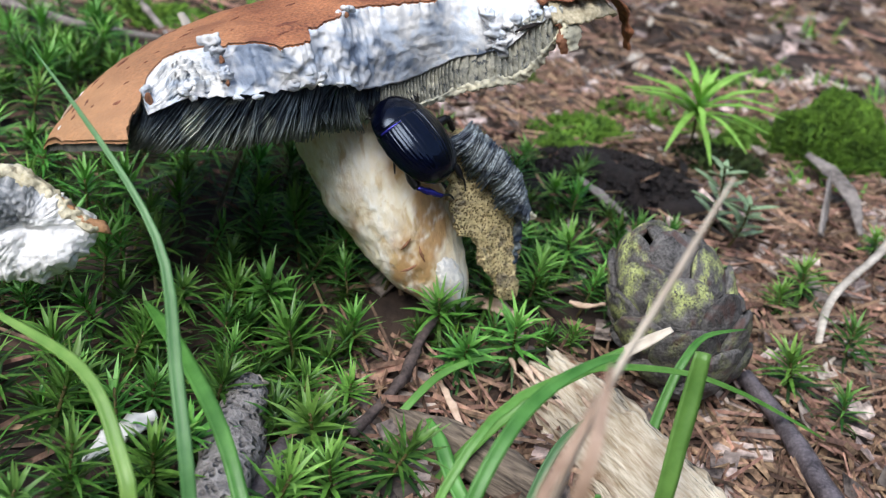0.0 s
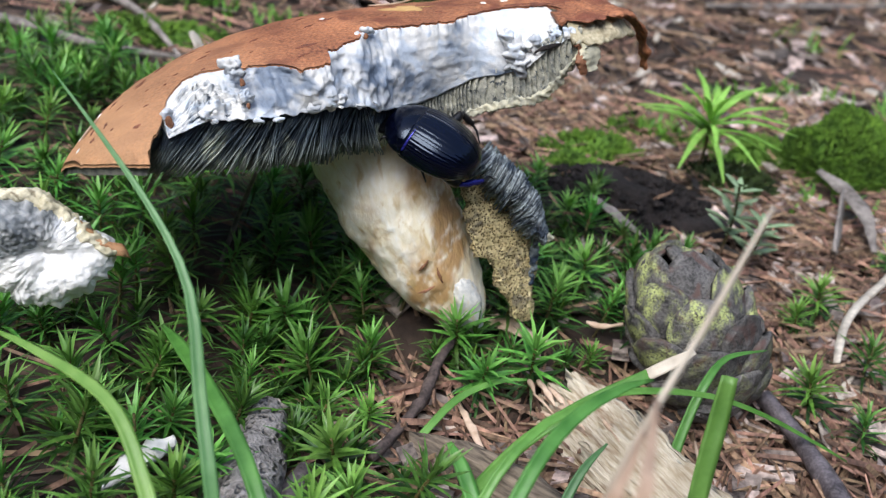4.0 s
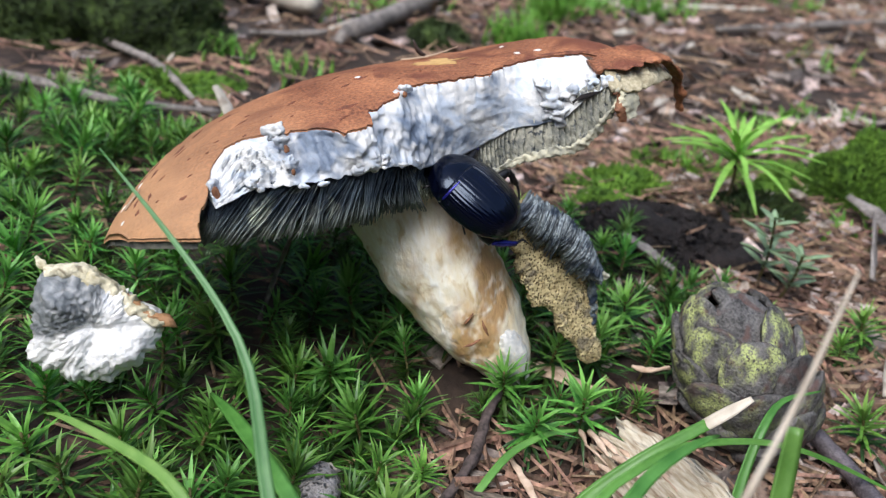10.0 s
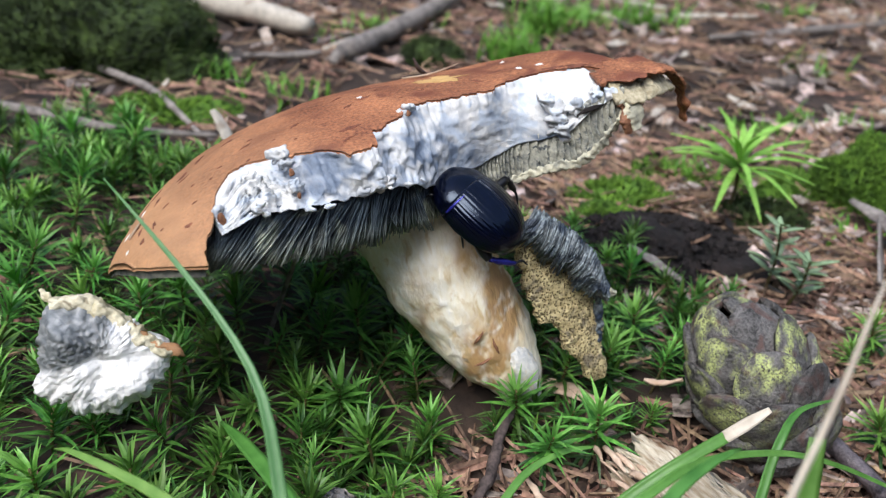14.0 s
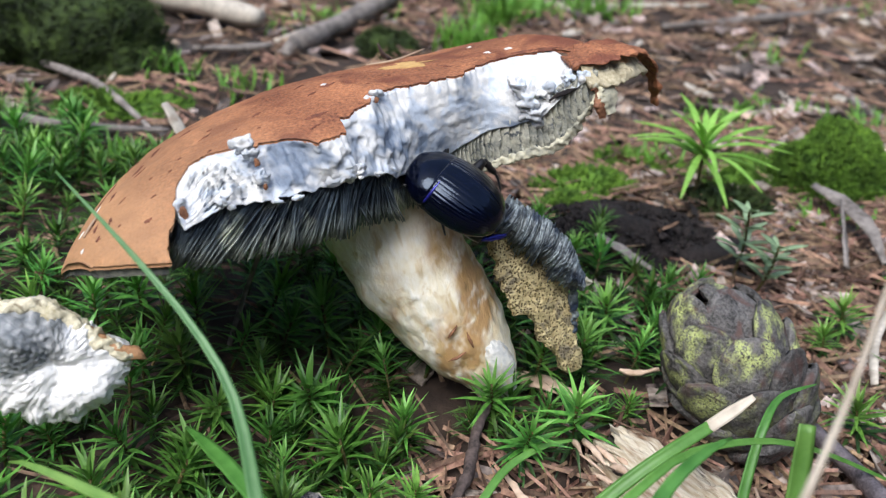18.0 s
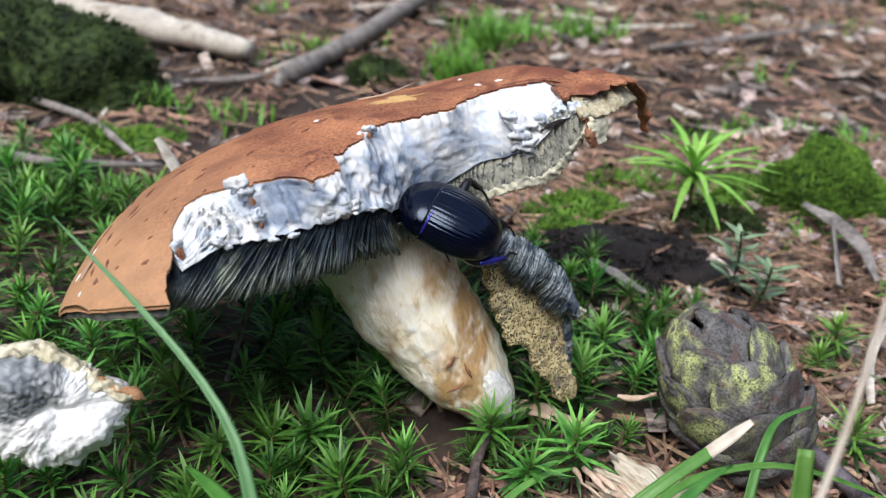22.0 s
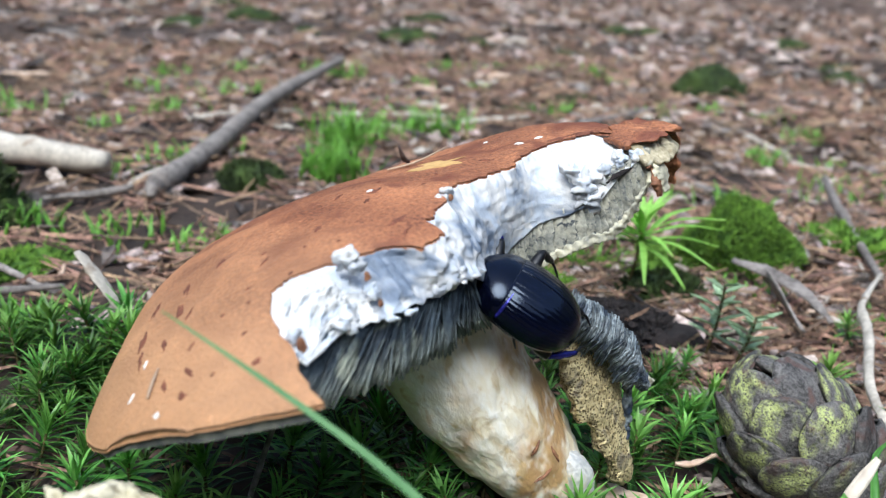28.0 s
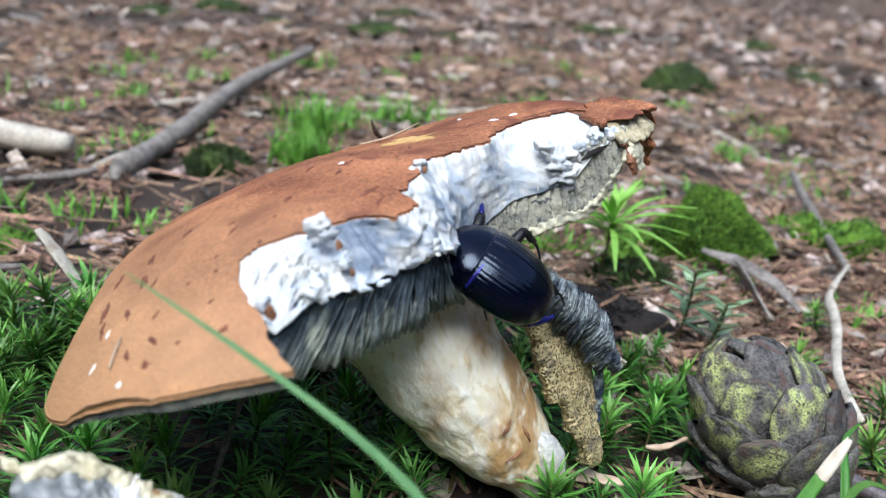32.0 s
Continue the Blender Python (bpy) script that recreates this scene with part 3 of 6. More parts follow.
def flesh_block():
    rings, n, rows = [], 230, 40
    for i in range(n + 1):
        u = U0 + (U1 - 0.001 - U0) * i / n
        v0, v1, vs = torn(max(u, U0)), face_foot(u), torn(max(u, U0), 0.0)
        zt, zb = cap_top(u, v0) - 0.0004, float(np.interp(u, *FLESH_LOW))
        smooth = min(1.0, max(0.0, (u - 0.004) / 0.010)) * min(1.0, max(0.25, (0.0335 - u) / 0.005))
        zb += 0.0009 * fbm((u, 1.7, 0), 330, 3) * (1 - 0.7 * smooth)
        zb = min(zb, zt - 0.0022)
        ring = []
        for j in range(rows + 1):
            s = j / rows
            z = zt + (zb - zt) * s
            edge = min(1, 6 * s, 0.35 + 6 * (1 - s))
            cotton = math.exp(-((u + 0.0290) / 0.0050) ** 2) * min(1, 5 * s) * min(1, 4 * (1 - s))
            hollow = math.exp(-((u + 0.0170) / 0.0052) ** 2 - ((z - 0.0535) / 0.0035) ** 2)
            soft = 0.0012 * fbm((u, z, 0.2), 150, 4) + 0.0005 * fbm((u * 1.6, z * 0.8, 1.9), 620, 4) - 0.0008 * abs(noise.noise(Vector((u * 260, z * 330, 4)))) - 0.0012 * hollow
            flat = 0.0005 * fbm((u, z * 0.8, 5), 70, 3) + 0.00022 * fbm((u * 0.7, z * 1.5, 7), 420, 3) - 0.0006 * max(0.0, noise.noise(Vector((u * 120, z * 220, 9)))) ** 2
            tuft = cotton * max(-0.0002, 0.0026 + 0.0026 * fbm((u, z, s), 240, 3) - 0.0026 * abs(noise.noise(Vector((u * 320, s * 2.0, 2)))) - 0.0013 * abs(noise.noise(Vector((u * 900, s * 5, 5)))))
            out = (soft * (1 - smooth) + flat * smooth) * edge * 1.3 + 0.0006 * math.sin(math.pi * s) + tuft * 0.6
            ring.append(at(u, (v0 if s < 0.01 else vs + (v0 - vs) * (1 - s) ** 8) * (1 - s ** 0.8) + v1 * s ** 0.8 - out, z + tuft * 0.8))
        ring += [at(u, max(v0, v1) + 0.004, zb + 0.001), at(u, max(v0, v1) + 0.004, min(zt, cap_top(u, max(v0, v1) + 0.004)) - 0.0040)]
        rings.append(ring)
    for k, end in ((0, rings[0]), (len(rings), rings[-1])):
        mid = sum((Vector(p) for p in end), Vector()) / len(end)
        rings.insert(k + (1 if k else 0), [mid + (Vector(p) - mid) * 0.25 + EV * 0.002 for p in end])
    bits = [loft(rings)]
    r = random.Random(12)
    # cottony clots that bulge from the bay, and crumbs along the lower edge
    for u, v, z, size in ((-0.0248, -0.0026, 0.0550, 0.0015), (-0.0240, -0.0040, 0.0538, 0.0010), (-0.0231, -0.0062, 0.0508, 0.0012), (-0.0360, -0.0048, 0.0476, 0.0010), (0.0036, 0.0030, 0.0594, 0.0011),
                          (0.0020, 0.0022, 0.0590, 0.0008), (-0.0060, -0.0082, 0.0502, 0.0011), (-0.0082, -0.0082, 0.0496, 0.0012), (-0.0104, -0.0080, 0.0488, 0.0012), (0.0334, -0.0070, 0.0560, 0.0021),
                          (0.0328, -0.0064, 0.0585, 0.0019), (0.0350, -0.0082, 0.0606, 0.0014), (0.0386, -0.0096, 0.0632, 0.0014), (0.0310, -0.0040, 0.0606, 0.0015), (0.0405, -0.0118, 0.0642, 0.0011)):
        bits.append(lump(at(u, v + 0.0006, z), (size, size * 0.8, size * r.uniform(0.8, 1.2)), u * 900, 1.0, 760, 26, 20))
    for k in range(9):
        u = r.uniform(-0.0335, 0.006)
        size = r.uniform(0.0003, 0.0006)
        bits.append(lump(at(u, face_foot(u) - 0.0004, float(np.interp(u, *FLESH_LOW)) + r.uniform(-0.0003, 0.0022)), (size * 1.6, size, size), k * 0.7, 0.9, 1800, 10, 8))
    return many(bits)


def bruise(u, z):
    """Blue-grey bruising of the flesh, with painted shade in its hollow and low down, 0 to 1."""
    spot = lambda cu, cz, ru, rz, k: k * math.exp(-((u - cu) / ru) ** 2 - ((z - cz) / rz) ** 2)
    b = spot(-0.0170, 0.0532, 0.0058, 0.0040, 1.5) + spot(0.001, 0.0525, 0.007, 0.0045, 0.9) + spot(0.012, 0.0510, 0.007, 0.0045, 0.9) + spot(-0.0352, 0.0505, 0.0016, 0.0030, 0.8) + spot(-0.0150, 0.0485, 0.006, 0.0012, 0.6)
    b += spot(0.0235, 0.0585, 0.0030, 0.0060, 0.75) + spot(0.0335, 0.0530, 0.0040, 0.0030, 0.8) + spot(0.0040, 0.0575, 0.003, 0.003, 0.4) + spot(0.0280, 0.0535, 0.005, 0.002, 0.5) + spot(0.0200, 0.0480, 0.008, 0.0016, 0.6)
    return min(1.0, max(0.0, b * (0.85 + 1.1 * fbm((u, z, 1), 350, 3)) - 0.06 + 0.3 * fbm((u, z, 4), 600, 2)))


v_, f_ = flesh_block()
data = mesh("torn_flesh", v_, f_, FLESH)
layer = data.attributes.new("bruise", "FLOAT", "POINT")
layer.data.foreach_set("value", [bruise((Vector(p) - O).dot(EU), p[2]) for p in v_])
part("torn_flesh", data, mushroom, "torn white flesh with blue-grey bruises and painted shading")
for k, (u, v, z, size) in enumerate(((-0.0236, -0.0050, 0.0530, 0.0005), (-0.0230, -0.0072, 0.0496, 0.0004), (-0.0362, -0.0056, 0.0466, 0.0007), (0.0026, 0.0014, 0.0590, 0.0004))):
    v_, f_ = lump(at(u, v, z), (size, size * 0.5, size * 1.5), k, 0.6, 900, 12, 9)
    part("skin_shred", mesh("skin_shred", v_, f_, STEM_SCAR), mushroom, "torn reddish shred of skin")


# the crevice is a near-black rod on the flesh, its shade put into the colour
v_, f_ = rod([at(0.0348, -0.0090, 0.0592), at(0.0368, -0.0100, 0.0606), at(0.0392, -0.0114, 0.0619)], (0.0002, 0.0005, 0.0002), 8, 12, 0.6, 900, 0.6)
part("crevice", mesh("crevice", v_, f_, DARK_SOIL), mushroom, "dark rod painting the shade of a gnawed crevice")


def strands(u_lo, u_hi, count, rows, lean, seed, thick, wave):
    """Loose tubes hanging from the flesh in uneven clumps."""
    r = random.Random(seed)
    out = []
    for k in range(rows):
        for i in range(count):
            u = u_lo + (u_hi - u_lo) * (i + r.uniform(-0.5, 0.5)) / count
            zt, zb = min(float(np.interp(u, *FLESH_LOW)), cap_top(u, torn(u, 0.0)) - 0.0022) + 0.0004, float(np.interp(u, *TUBE_LOW))
            clump = fbm((u, k * 0.05, 0), 210, 3)
            zb += r.uniform(-0.0003, 0.0009) + 0.0012 * clump + k * 0.0002
            v = face_foot(u) + 0.0018 + k * 0.0009 + r.uniform(-0.0005, 0.0005)
            zt = min(zt, cap_top(u, v) - 0.0014)
            sl = lean(u) + r.uniform(-0.10, 0.10) + 0.75 * clump
            bend = r.uniform(-0.0005, 0.0008) + 0.0016 * clump
            w = thick * r.uniform(0.6, 1.25)
            sl = max(sl, (-0.0384 - u) / (zt - zb))
            ph = r.uniform(0, 6.28) if r.random() < 0.4 else u * 900
            rings = []
            for s in (0, 0.2, 0.4, 0.6, 0.8, 1.0):
                c = at(u + sl * (zt - zb) * s + bend * s * s * 0.6, v - 0.0010 * s - bend * s * s + wave * math.sin(9 * s + ph), zt + (zb - zt) * s)
                ww = w * (1 - 0.3 * s)
                rings.append([c + EU * ww * math.cos(a) + EV * ww * math.sin(a) for a in (0.5, 2.6, 4.7)])
            out.append(loft(rings))
    return many(out)


v_, f_ = strands(-0.0362, 0.020, 430, 7, lambda u: float(np.interp(u, (-0.034, -0.024, -0.014, 0.0, 0.01), (-0.8, -0.9, -0.5, -0.15, 0.0))), 3, 0.00021, 0.0002)
tagged(part("dark_tube_fringe", mesh("dark_tube_fringe", v_, f_, TUBES), mushroom, "dark blue-grey fringe of pore tubes"), kind="stuff")
def tube_wall():
    """The right-hand tubes, pressed together into wavy ridges."""
    rings, n, rows = [], 420, 26
    for i in range(n + 1):
        u = 0.011 + (0.0424 - 0.011) * i / n
        zt, zb = float(np.interp(u, *FLESH_LOW)) + 0.0012, float(np.interp(u, *TUBE_LOW)) + 0.0009 * fbm((u, 8, 0), 500, 3)
        ring = []
        for j in range(rows + 1):
            s = j / rows
            z = zt + (zb - zt) * s
            uu = u + 0.0008 * s * s
            ridge = math.sin(6.2832 * u / 0.00085 + 5 * fbm((u, z, 0), 160, 2))
            crumb = billow((u, z, 2), 420, 3) * min(1, 2.2 * max(0, s - 0.2))
            ring.append(at(uu, face_foot(u) + 0.0012 - 0.0014 * s - 0.00075 * ridge * (1 - 0.35 * s) - 0.0009 * crumb, z))
        ring += [at(u, face_foot(u) + 0.006, zb), at(u, face_foot(u) + 0.006, zt)]
        rings.append(ring)
    return loft(rings)


v_, f_ = tube_wall()
part("pale_tube_band", mesh("pale_tube_band", v_, f_, TUBE_WALL), mushroom, "grey-yellow wavy band of pressed pore tubes")


def fragment_body(c, ax, ay, az, sizes, seed, rough, nb=64, na=96):
    """A crumbled clot with a cauliflower-like surface."""
    rings = []
    pw = lambda k: math.copysign(abs(k) ** 0.75, k)
    for i in range(nb + 1):
        b = math.pi * (0.02 + 0.96 * i / nb)
        ring = []
        for j in range(na):
            a = 2 * math.pi * j / na
            x, y, z = pw(math.sin(b)) * pw(math.cos(a)), pw(math.sin(b)) * pw(math.sin(a)), pw(math.cos(b))
            k = 0.80 + rough * (0.24 * billow((x + seed, y, z), 3.0, 5) + 0.3 * fbm((x, y + seed, z), 1.3, 2))
            ring.append(Vector(c) + (ax * x * sizes[0] + ay * y * sizes[1] + az * z * sizes[2]) * k)
        rings.append(ring)
    return loft(rings)


def stem():
    path = spline([(*at(0.011, 0.026, 0.050), 0.0135), (*at(0.0122, 0.018, 0.036), 0.0134), (*at(0.0174, 0.006, 0.021), 0.0124), (*at(0.0236, -0.003, 0.010), 0.0102),
                   (*at(0.0280, -0.0095, 0.0015), 0.0070), (*at(0.0296, -0.0130, -0.005), 0.0034)], 130)
    rings = []
    for k, (p, (a, b)) in enumerate(zip(path, frames(path[:, :3]))):
        ring = []
        for j in range(110):
            w = 2 * math.pi * j / 110
            o = a * math.cos(w) + b * math.sin(w)
            q = Vector(p[:3]) + o * p[3]
            q += o * (0.0014 * fbm((q.x, q.y, q.z * 0.6), 75, 2) + 0.00034 * fbm((q.x, q.y, q.z * 0.7), 380, 4) - 0.0003 * billow((q.x * 1.2, q.y, q.z * 0.4), 160, 3))
            ring.append(q)
        rings.append(ring)
    return loft(rings)


def ochre(p):
    """Brown and ochre staining of the stem, 0 to 1."""
    b = 0.0
    for x, z, rx, rz, k in ((0.0118, 0.0100, 0.0050, 0.0075, 1.3), (0.0125, 0.0225, 0.0022, 0.0035, 1.3), (0.0150, 0.0180, 0.0022, 0.0045, 1.4), (0.0085, 0.0290, 0.0055, 0.0040, 0.9), (0.0165, 0.0125, 0.0018, 0.0050, 1.0), (-0.004, 0.0225, 0.0020, 0.0030, 0.4), (0.0120, 0.0020, 0.0060, 0.0050, 0.8), (0.0150, 0.0300, 0.0028, 0.0055, 1.3), (0.0060, 0.0345, 0.0040, 0.0025, 0.9), (0.0190, 0.0220, 0.0014, 0.0060, 0.9), (-0.0020, 0.0125, 0.0016, 0.0060, 0.7)):
        b += k * math.exp(-((p[0] - x) / rx) ** 2 - ((p[2] - z) / rz) ** 2)
    return 0.95 * min(1.0, max(0.0, 1.05 * b * (0.8 + 1.0 * fbm((p[0] * 1.6, p[1], p[2] * 0.8), 240, 3) + 0.45 * fbm((p[0] * 1.4, p[1], p[2]), 800, 3))))


v_, f_ = stem()
data = mesh("stem", v_, f_, STEM)
layer = data.attributes.new("ochre", "FLOAT", "POINT")
layer.data.foreach_set("value", [ochre(p) for p in v_])
part("stem", data, mushroom, "cream stem stained ochre and brown, gnawed at the foot")


v_, f_ = fragment_body(Vector((0.0205, 0.1735, 0.0035)), EU, EV, Vector((-0.32, 0, 1)).normalized(), (0.0040, 0.0042, 0.0086), 3.0, 0.30, 40, 56)
part("gnawed_foot", mesh("gnawed_foot", v_, f_, FOOT), mushroom, "pale bluish gnawed side of the stem's foot")
for k, (x, y, z, ln, tn) in enumerate(((0.0098, 0.1700, 0.0135, 0.0016, 0.5), (0.0135, 0.1693, 0.0122, 0.0018, -0.5), (0.0112, 0.1688, 0.0085, 0.0020, 1.0))):
    d = Vector((math.sin(tn), 0.1, math.cos(tn))) * ln
    v_, f_ = rod([Vector((x, y, z)) - d, (x, y - 0.0004, z), Vector((x, y, z)) + d], (0.00012, 0.00032, 0.00012), 7, 8, 0.6, 1500)
    part("brown_scar", mesh("brown_scar", v_, f_, STEM_SCAR), mushroom, "reddish brown scar on the stem")


def ribbon(pts, n, across, thick, rough, scale, m=18, rag=0.0, pleat=0.0):
    """A thick torn strip; each point gives place and width."""
    path = spline(pts, n)
    rings = []
    for i, p in enumerate(path):
        d = (Vector(path[min(i + 1, n - 1)][:3]) - Vector(path[max(i - 1, 0)][:3])).normalized()
        s = (Vector(across) - d * d.dot(Vector(across))).normalized()
        nor = s.cross(d)
        ring = []
        for j in range(m):
            w = 2 * math.pi * j / m
            x, y = math.copysign(abs(math.cos(w)) ** 0.6, math.cos(w)), math.copysign(abs(math.sin(w)) ** 0.6, math.sin(w))
            q = Vector(p[:3]) + s * x * p[3] / 2 * (1 + rag * noise.noise(Vector((i * 0.10, 4.0 if x > 0 else 9.0, thick * 999))) + rag * 0.6 * noise.noise(Vector((i * 0.33, 2.0 if x > 0 else 7.0, 1)))) + nor * y * thick / 2
            fold = pleat * math.sin(i * 0.95 + 2.5 * noise.noise(Vector((i * 0.09, x * 1.5, 3))))
            ring.append(q + (s * x + nor * y) * (rough * fbm(q, scale, 4) + fold))
        rings.append(ring)
    return loft(rings)


HINGE = Vector((0.0165, 0.1770, 0.0385))


def torn_slab(pts, across, thick, n, m, seed):
    """A torn slab of pore layer: place, reach to either side of the middle line; ragged edges and a crumbled face."""
    path = spline(pts, n)
    rings = []
    for i, p in enumerate(path):
        d = (Vector(path[min(i + 1, n - 1)][:3]) - Vector(path[max(i - 1, 0)][:3])).normalized()
        s = (Vector(across) - d * d.dot(Vector(across))).normalized()
        nor = s.cross(d)
        front, back = [], []
        rag = [1 + 0.40 * fbm((i * 0.05, k, seed), 1.0, 4) + 0.14 * noise.noise(Vector((i * 0.9, k, seed))) for k in (3.0, 8.0)]
        for j in range(m + 1):
            x = -1 + 2 * j / m
            q = Vector(p[:3]) + s * (x * (p[3] * rag[0] if x < 0 else p[4] * rag[1]))
            edge = (1 - abs(x) ** 5) ** 0.5
            bow = 0.0012 * (1 - x * x) + 0.0012 * fbm(q, 200, 3) + 0.0005 * fbm(q, 900, 3)
            front.append(q + nor * (thick * 0.5 * edge + bow))
            back.append(q - nor * (thick * 0.5 * edge) + nor * bow * 0.3)
        rings.append(front + back[::-1])
    return loft(rings)


slab = [(0.0172, 0.1772, 0.0370, 0.0025, 0.0030), (0.0206, 0.1775, 0.0300, 0.0056, 0.0050), (0.0236, 0.1772, 0.0246, 0.0070, 0.0076), (0.0272, 0.1770, 0.0191, 0.0058, 0.0074), (0.0299, 0.1770, 0.0140, 0.0046, 0.0060), (0.0331, 0.1770, 0.0081, 0.0036, 0.0042), (0.0353, 0.1770, 0.0030, 0.0026, 0.0034), (0.0358, 0.1770, 0.0008, 0.0012, 0.0020)]
v_, f_ = torn_slab([(Vector(p[:3]) - HINGE)[:] + p[3:] for p in slab], EU + Vector((0, 0, 0.25)), 0.0030, 150, 48, 2.0)
strip = part("hanging_strip", mesh("hanging_strip", v_, f_, STRIP_TAN), mushroom, "torn strip of pore layer with a tan porous face", Matrix.Translation(HINGE))


def palisade():
    """Short tubes side by side across the strip's torn edge, frayed where they end."""
    rs, out = random.Random(17), []
    mid = spline([(0.0168, 0.1752, 0.0385, 0.0050), (0.0182, 0.1748, 0.0364, 0.0072), (0.0242, 0.1745, 0.0331, 0.0072), (0.0288, 0.1745, 0.0299, 0.0060), (0.0320, 0.1748, 0.0262, 0.0042), (0.0350, 0.1752, 0.0231, 0.0022)], 150)
    for i, p in enumerate(mid):
        d = (Vector(mid[min(i + 1, 149)][:3]) - Vector(mid[max(i - 1, 0)][:3])).normalized()
        s = d.cross(Vector((0, 1, 0))).normalized()
        s = -s if s.z < 0 else s
        for k in range(7):
            clump = fbm((i * 0.06, k * 0.3, 0), 1.0, 3)
            top = Vector(p[:3]) - HINGE + s * p[3] * (0.42 + 0.16 * clump + rs.uniform(-0.05, 0.10)) + Vector((0, 0.0002 + 0.0006 * k, 0)) + d * rs.uniform(-0.0003, 0.0003)
            low = Vector(p[:3]) - HINGE - s * p[3] * (0.46 + 0.50 * clump + rs.uniform(-0.12, 0.12)) + Vector((0, -0.0004 + 0.0004 * k, 0)) + d * (0.0010 + 0.0030 * clump)
            w = 0.00024 * rs.uniform(0.55, 1.35)
            rings = []
            for q in (0, 0.15, 0.4, 0.7, 1.0):
                c = top.lerp(low, q) + Vector((0, -1, 0)) * (0.0016 * math.sin(math.pi * min(1, q * 1.1)) + 0.0010 * noise.noise(Vector((i * 0.3, q * 5, k))))
                ww = w * (0.75 if q == 0 else 1.15 - 0.45 * q)
                rings.append([c + d * ww * math.cos(a) + Vector((0, 1, 0)) * ww * math.sin(a) for a in (0.5, 2.1, 3.7, 5.2)])
            out.append(loft(rings))
    return many(out)


v_, f_ = palisade()
tagged(part("bruised_edge", mesh("bruised_edge", v_, f_, STRIP_BLUE), strip, "blue-grey tubes along the strip's torn edge"), kind="stuff")
v_, f_ = ribbon([(*(Vector(p) - HINGE), w) for p, w in (((0.0335, 0.1752, 0.0240), 0.0030), ((0.0352, 0.1750, 0.0232), 0.0020), ((0.0370, 0.1748, 0.0234), 0.0007))], 30, (0, 0, 1), 0.0012, 0.0006, 900, 16, 0.3)
part("frayed_tip", mesh("frayed_tip", v_, f_, TUBES_PALE), strip, "frayed pale tip of the strip")
v_, f_ = ribbon([(*(Vector(p) - HINGE), w) for p, w in (((0.0338, 0.1785, 0.0215), 0.0018), ((0.0346, 0.1785, 0.0165), 0.0016), ((0.0352, 0.1785, 0.0110), 0.0012), ((0.0358, 0.1782, 0.0060), 0.0006))], 50, EU, 0.0016, 0.0007, 900, 20, 0.3)
part("strip_edge", mesh("strip_edge", v_, f_, STRIP_BLUE), strip, "bluish edge of the hanging strip")
v_, f_ = ribbon([(*at(0.0395, -0.0072, 0.0658), 0.0060), (*at(0.0440, -0.0086, 0.0672), 0.0100), (*at(0.0500, -0.0090, 0.0684), 0.0100), (*at(0.0558, -0.0085, 0.0676), 0.0070), (*at(0.0615, -0.0078, 0.0645), 0.0042), (*at(0.0655, -0.0070, 0.0597), 0.0028), (*at(0.0677, -0.0066, 0.0546), 0.0018)], 80, EV, 0.0008, 0.0007, 400, 28, 0.3)
part("curled_flap", mesh("curled_flap", v_, f_, SKIN), mushroom, "curled torn flap of brown skin")
LINING = mat("flap_lining", (0.30, 0.25, 0.15), (0.62, 0.55, 0.38), 260, 0.7, 0.8, 0.0006, 5, stain=(0.14, 0.11, 0.07), stain_scale=300, stain_at=0.54)
v_, f_ = ribbon([(*at(0.0405, -0.0112, 0.0644), 0.0060), (*at(0.0450, -0.0124, 0.0652), 0.0072), (*at(0.0500, -0.0124, 0.0658), 0.0062), (*at(0.0548, -0.0112, 0.0652), 0.0038), (*at(0.0585, -0.0100, 0.0636), 0.0014)], 60, EV * 0.8 + Vector((0, 0, 0.6)), 0.0010, 0.0005, 500, 24, 0.2)
part("flap_lining", mesh("flap_lining", v_, f_, LINING), mushroom, "tan underside of the curled flap")
for pts, wide, material, label in (([at(0.0420, -0.0132, 0.0635), at(0.0440, -0.0150, 0.0612), at(0.0445, -0.0162, 0.0578)], 0.0042, TUBES_PALE, "yellowish torn shred"), ([at(0.0416, -0.0136, 0.0625), at(0.0425, -0.0152, 0.0598), at(0.0425, -0.0160, 0.0570)], 0.0034, STEM_SCAR, "brown torn shred of skin")):
    v_, f_ = ribbon([(*p, wide * k) for p, k in zip(pts, (0.6, 1.0, 0.5))], 30, EU, 0.0008, 0.0005, 500, 20, 0.35)
    part("torn_shred", mesh("torn_shred", v_, f_, material), mushroom, label)


v_, f_ = ribbon([(*at(u, face_foot(u) - 0.0008, float(np.interp(u, *TUBE_LOW)) + 0.0004), w) for u, w in ((0.0200, 0.0010), (0.0245, 0.0013), (0.0300, 0.0016), (0.0345, 0.0018), (0.0374, 0.0020), (0.0398, 0.0020), (0.0415, 0.0018), (0.0424, 0.0012))], 140, Vector((0.4, -0.1, 1)), 0.0006, 0.0005, 1300, 24, 0.6)
part("pale_rim", mesh("pale_rim", v_, f_, TUBES_PALE), mushroom, "ragged pale yellow edge of the pore layer")


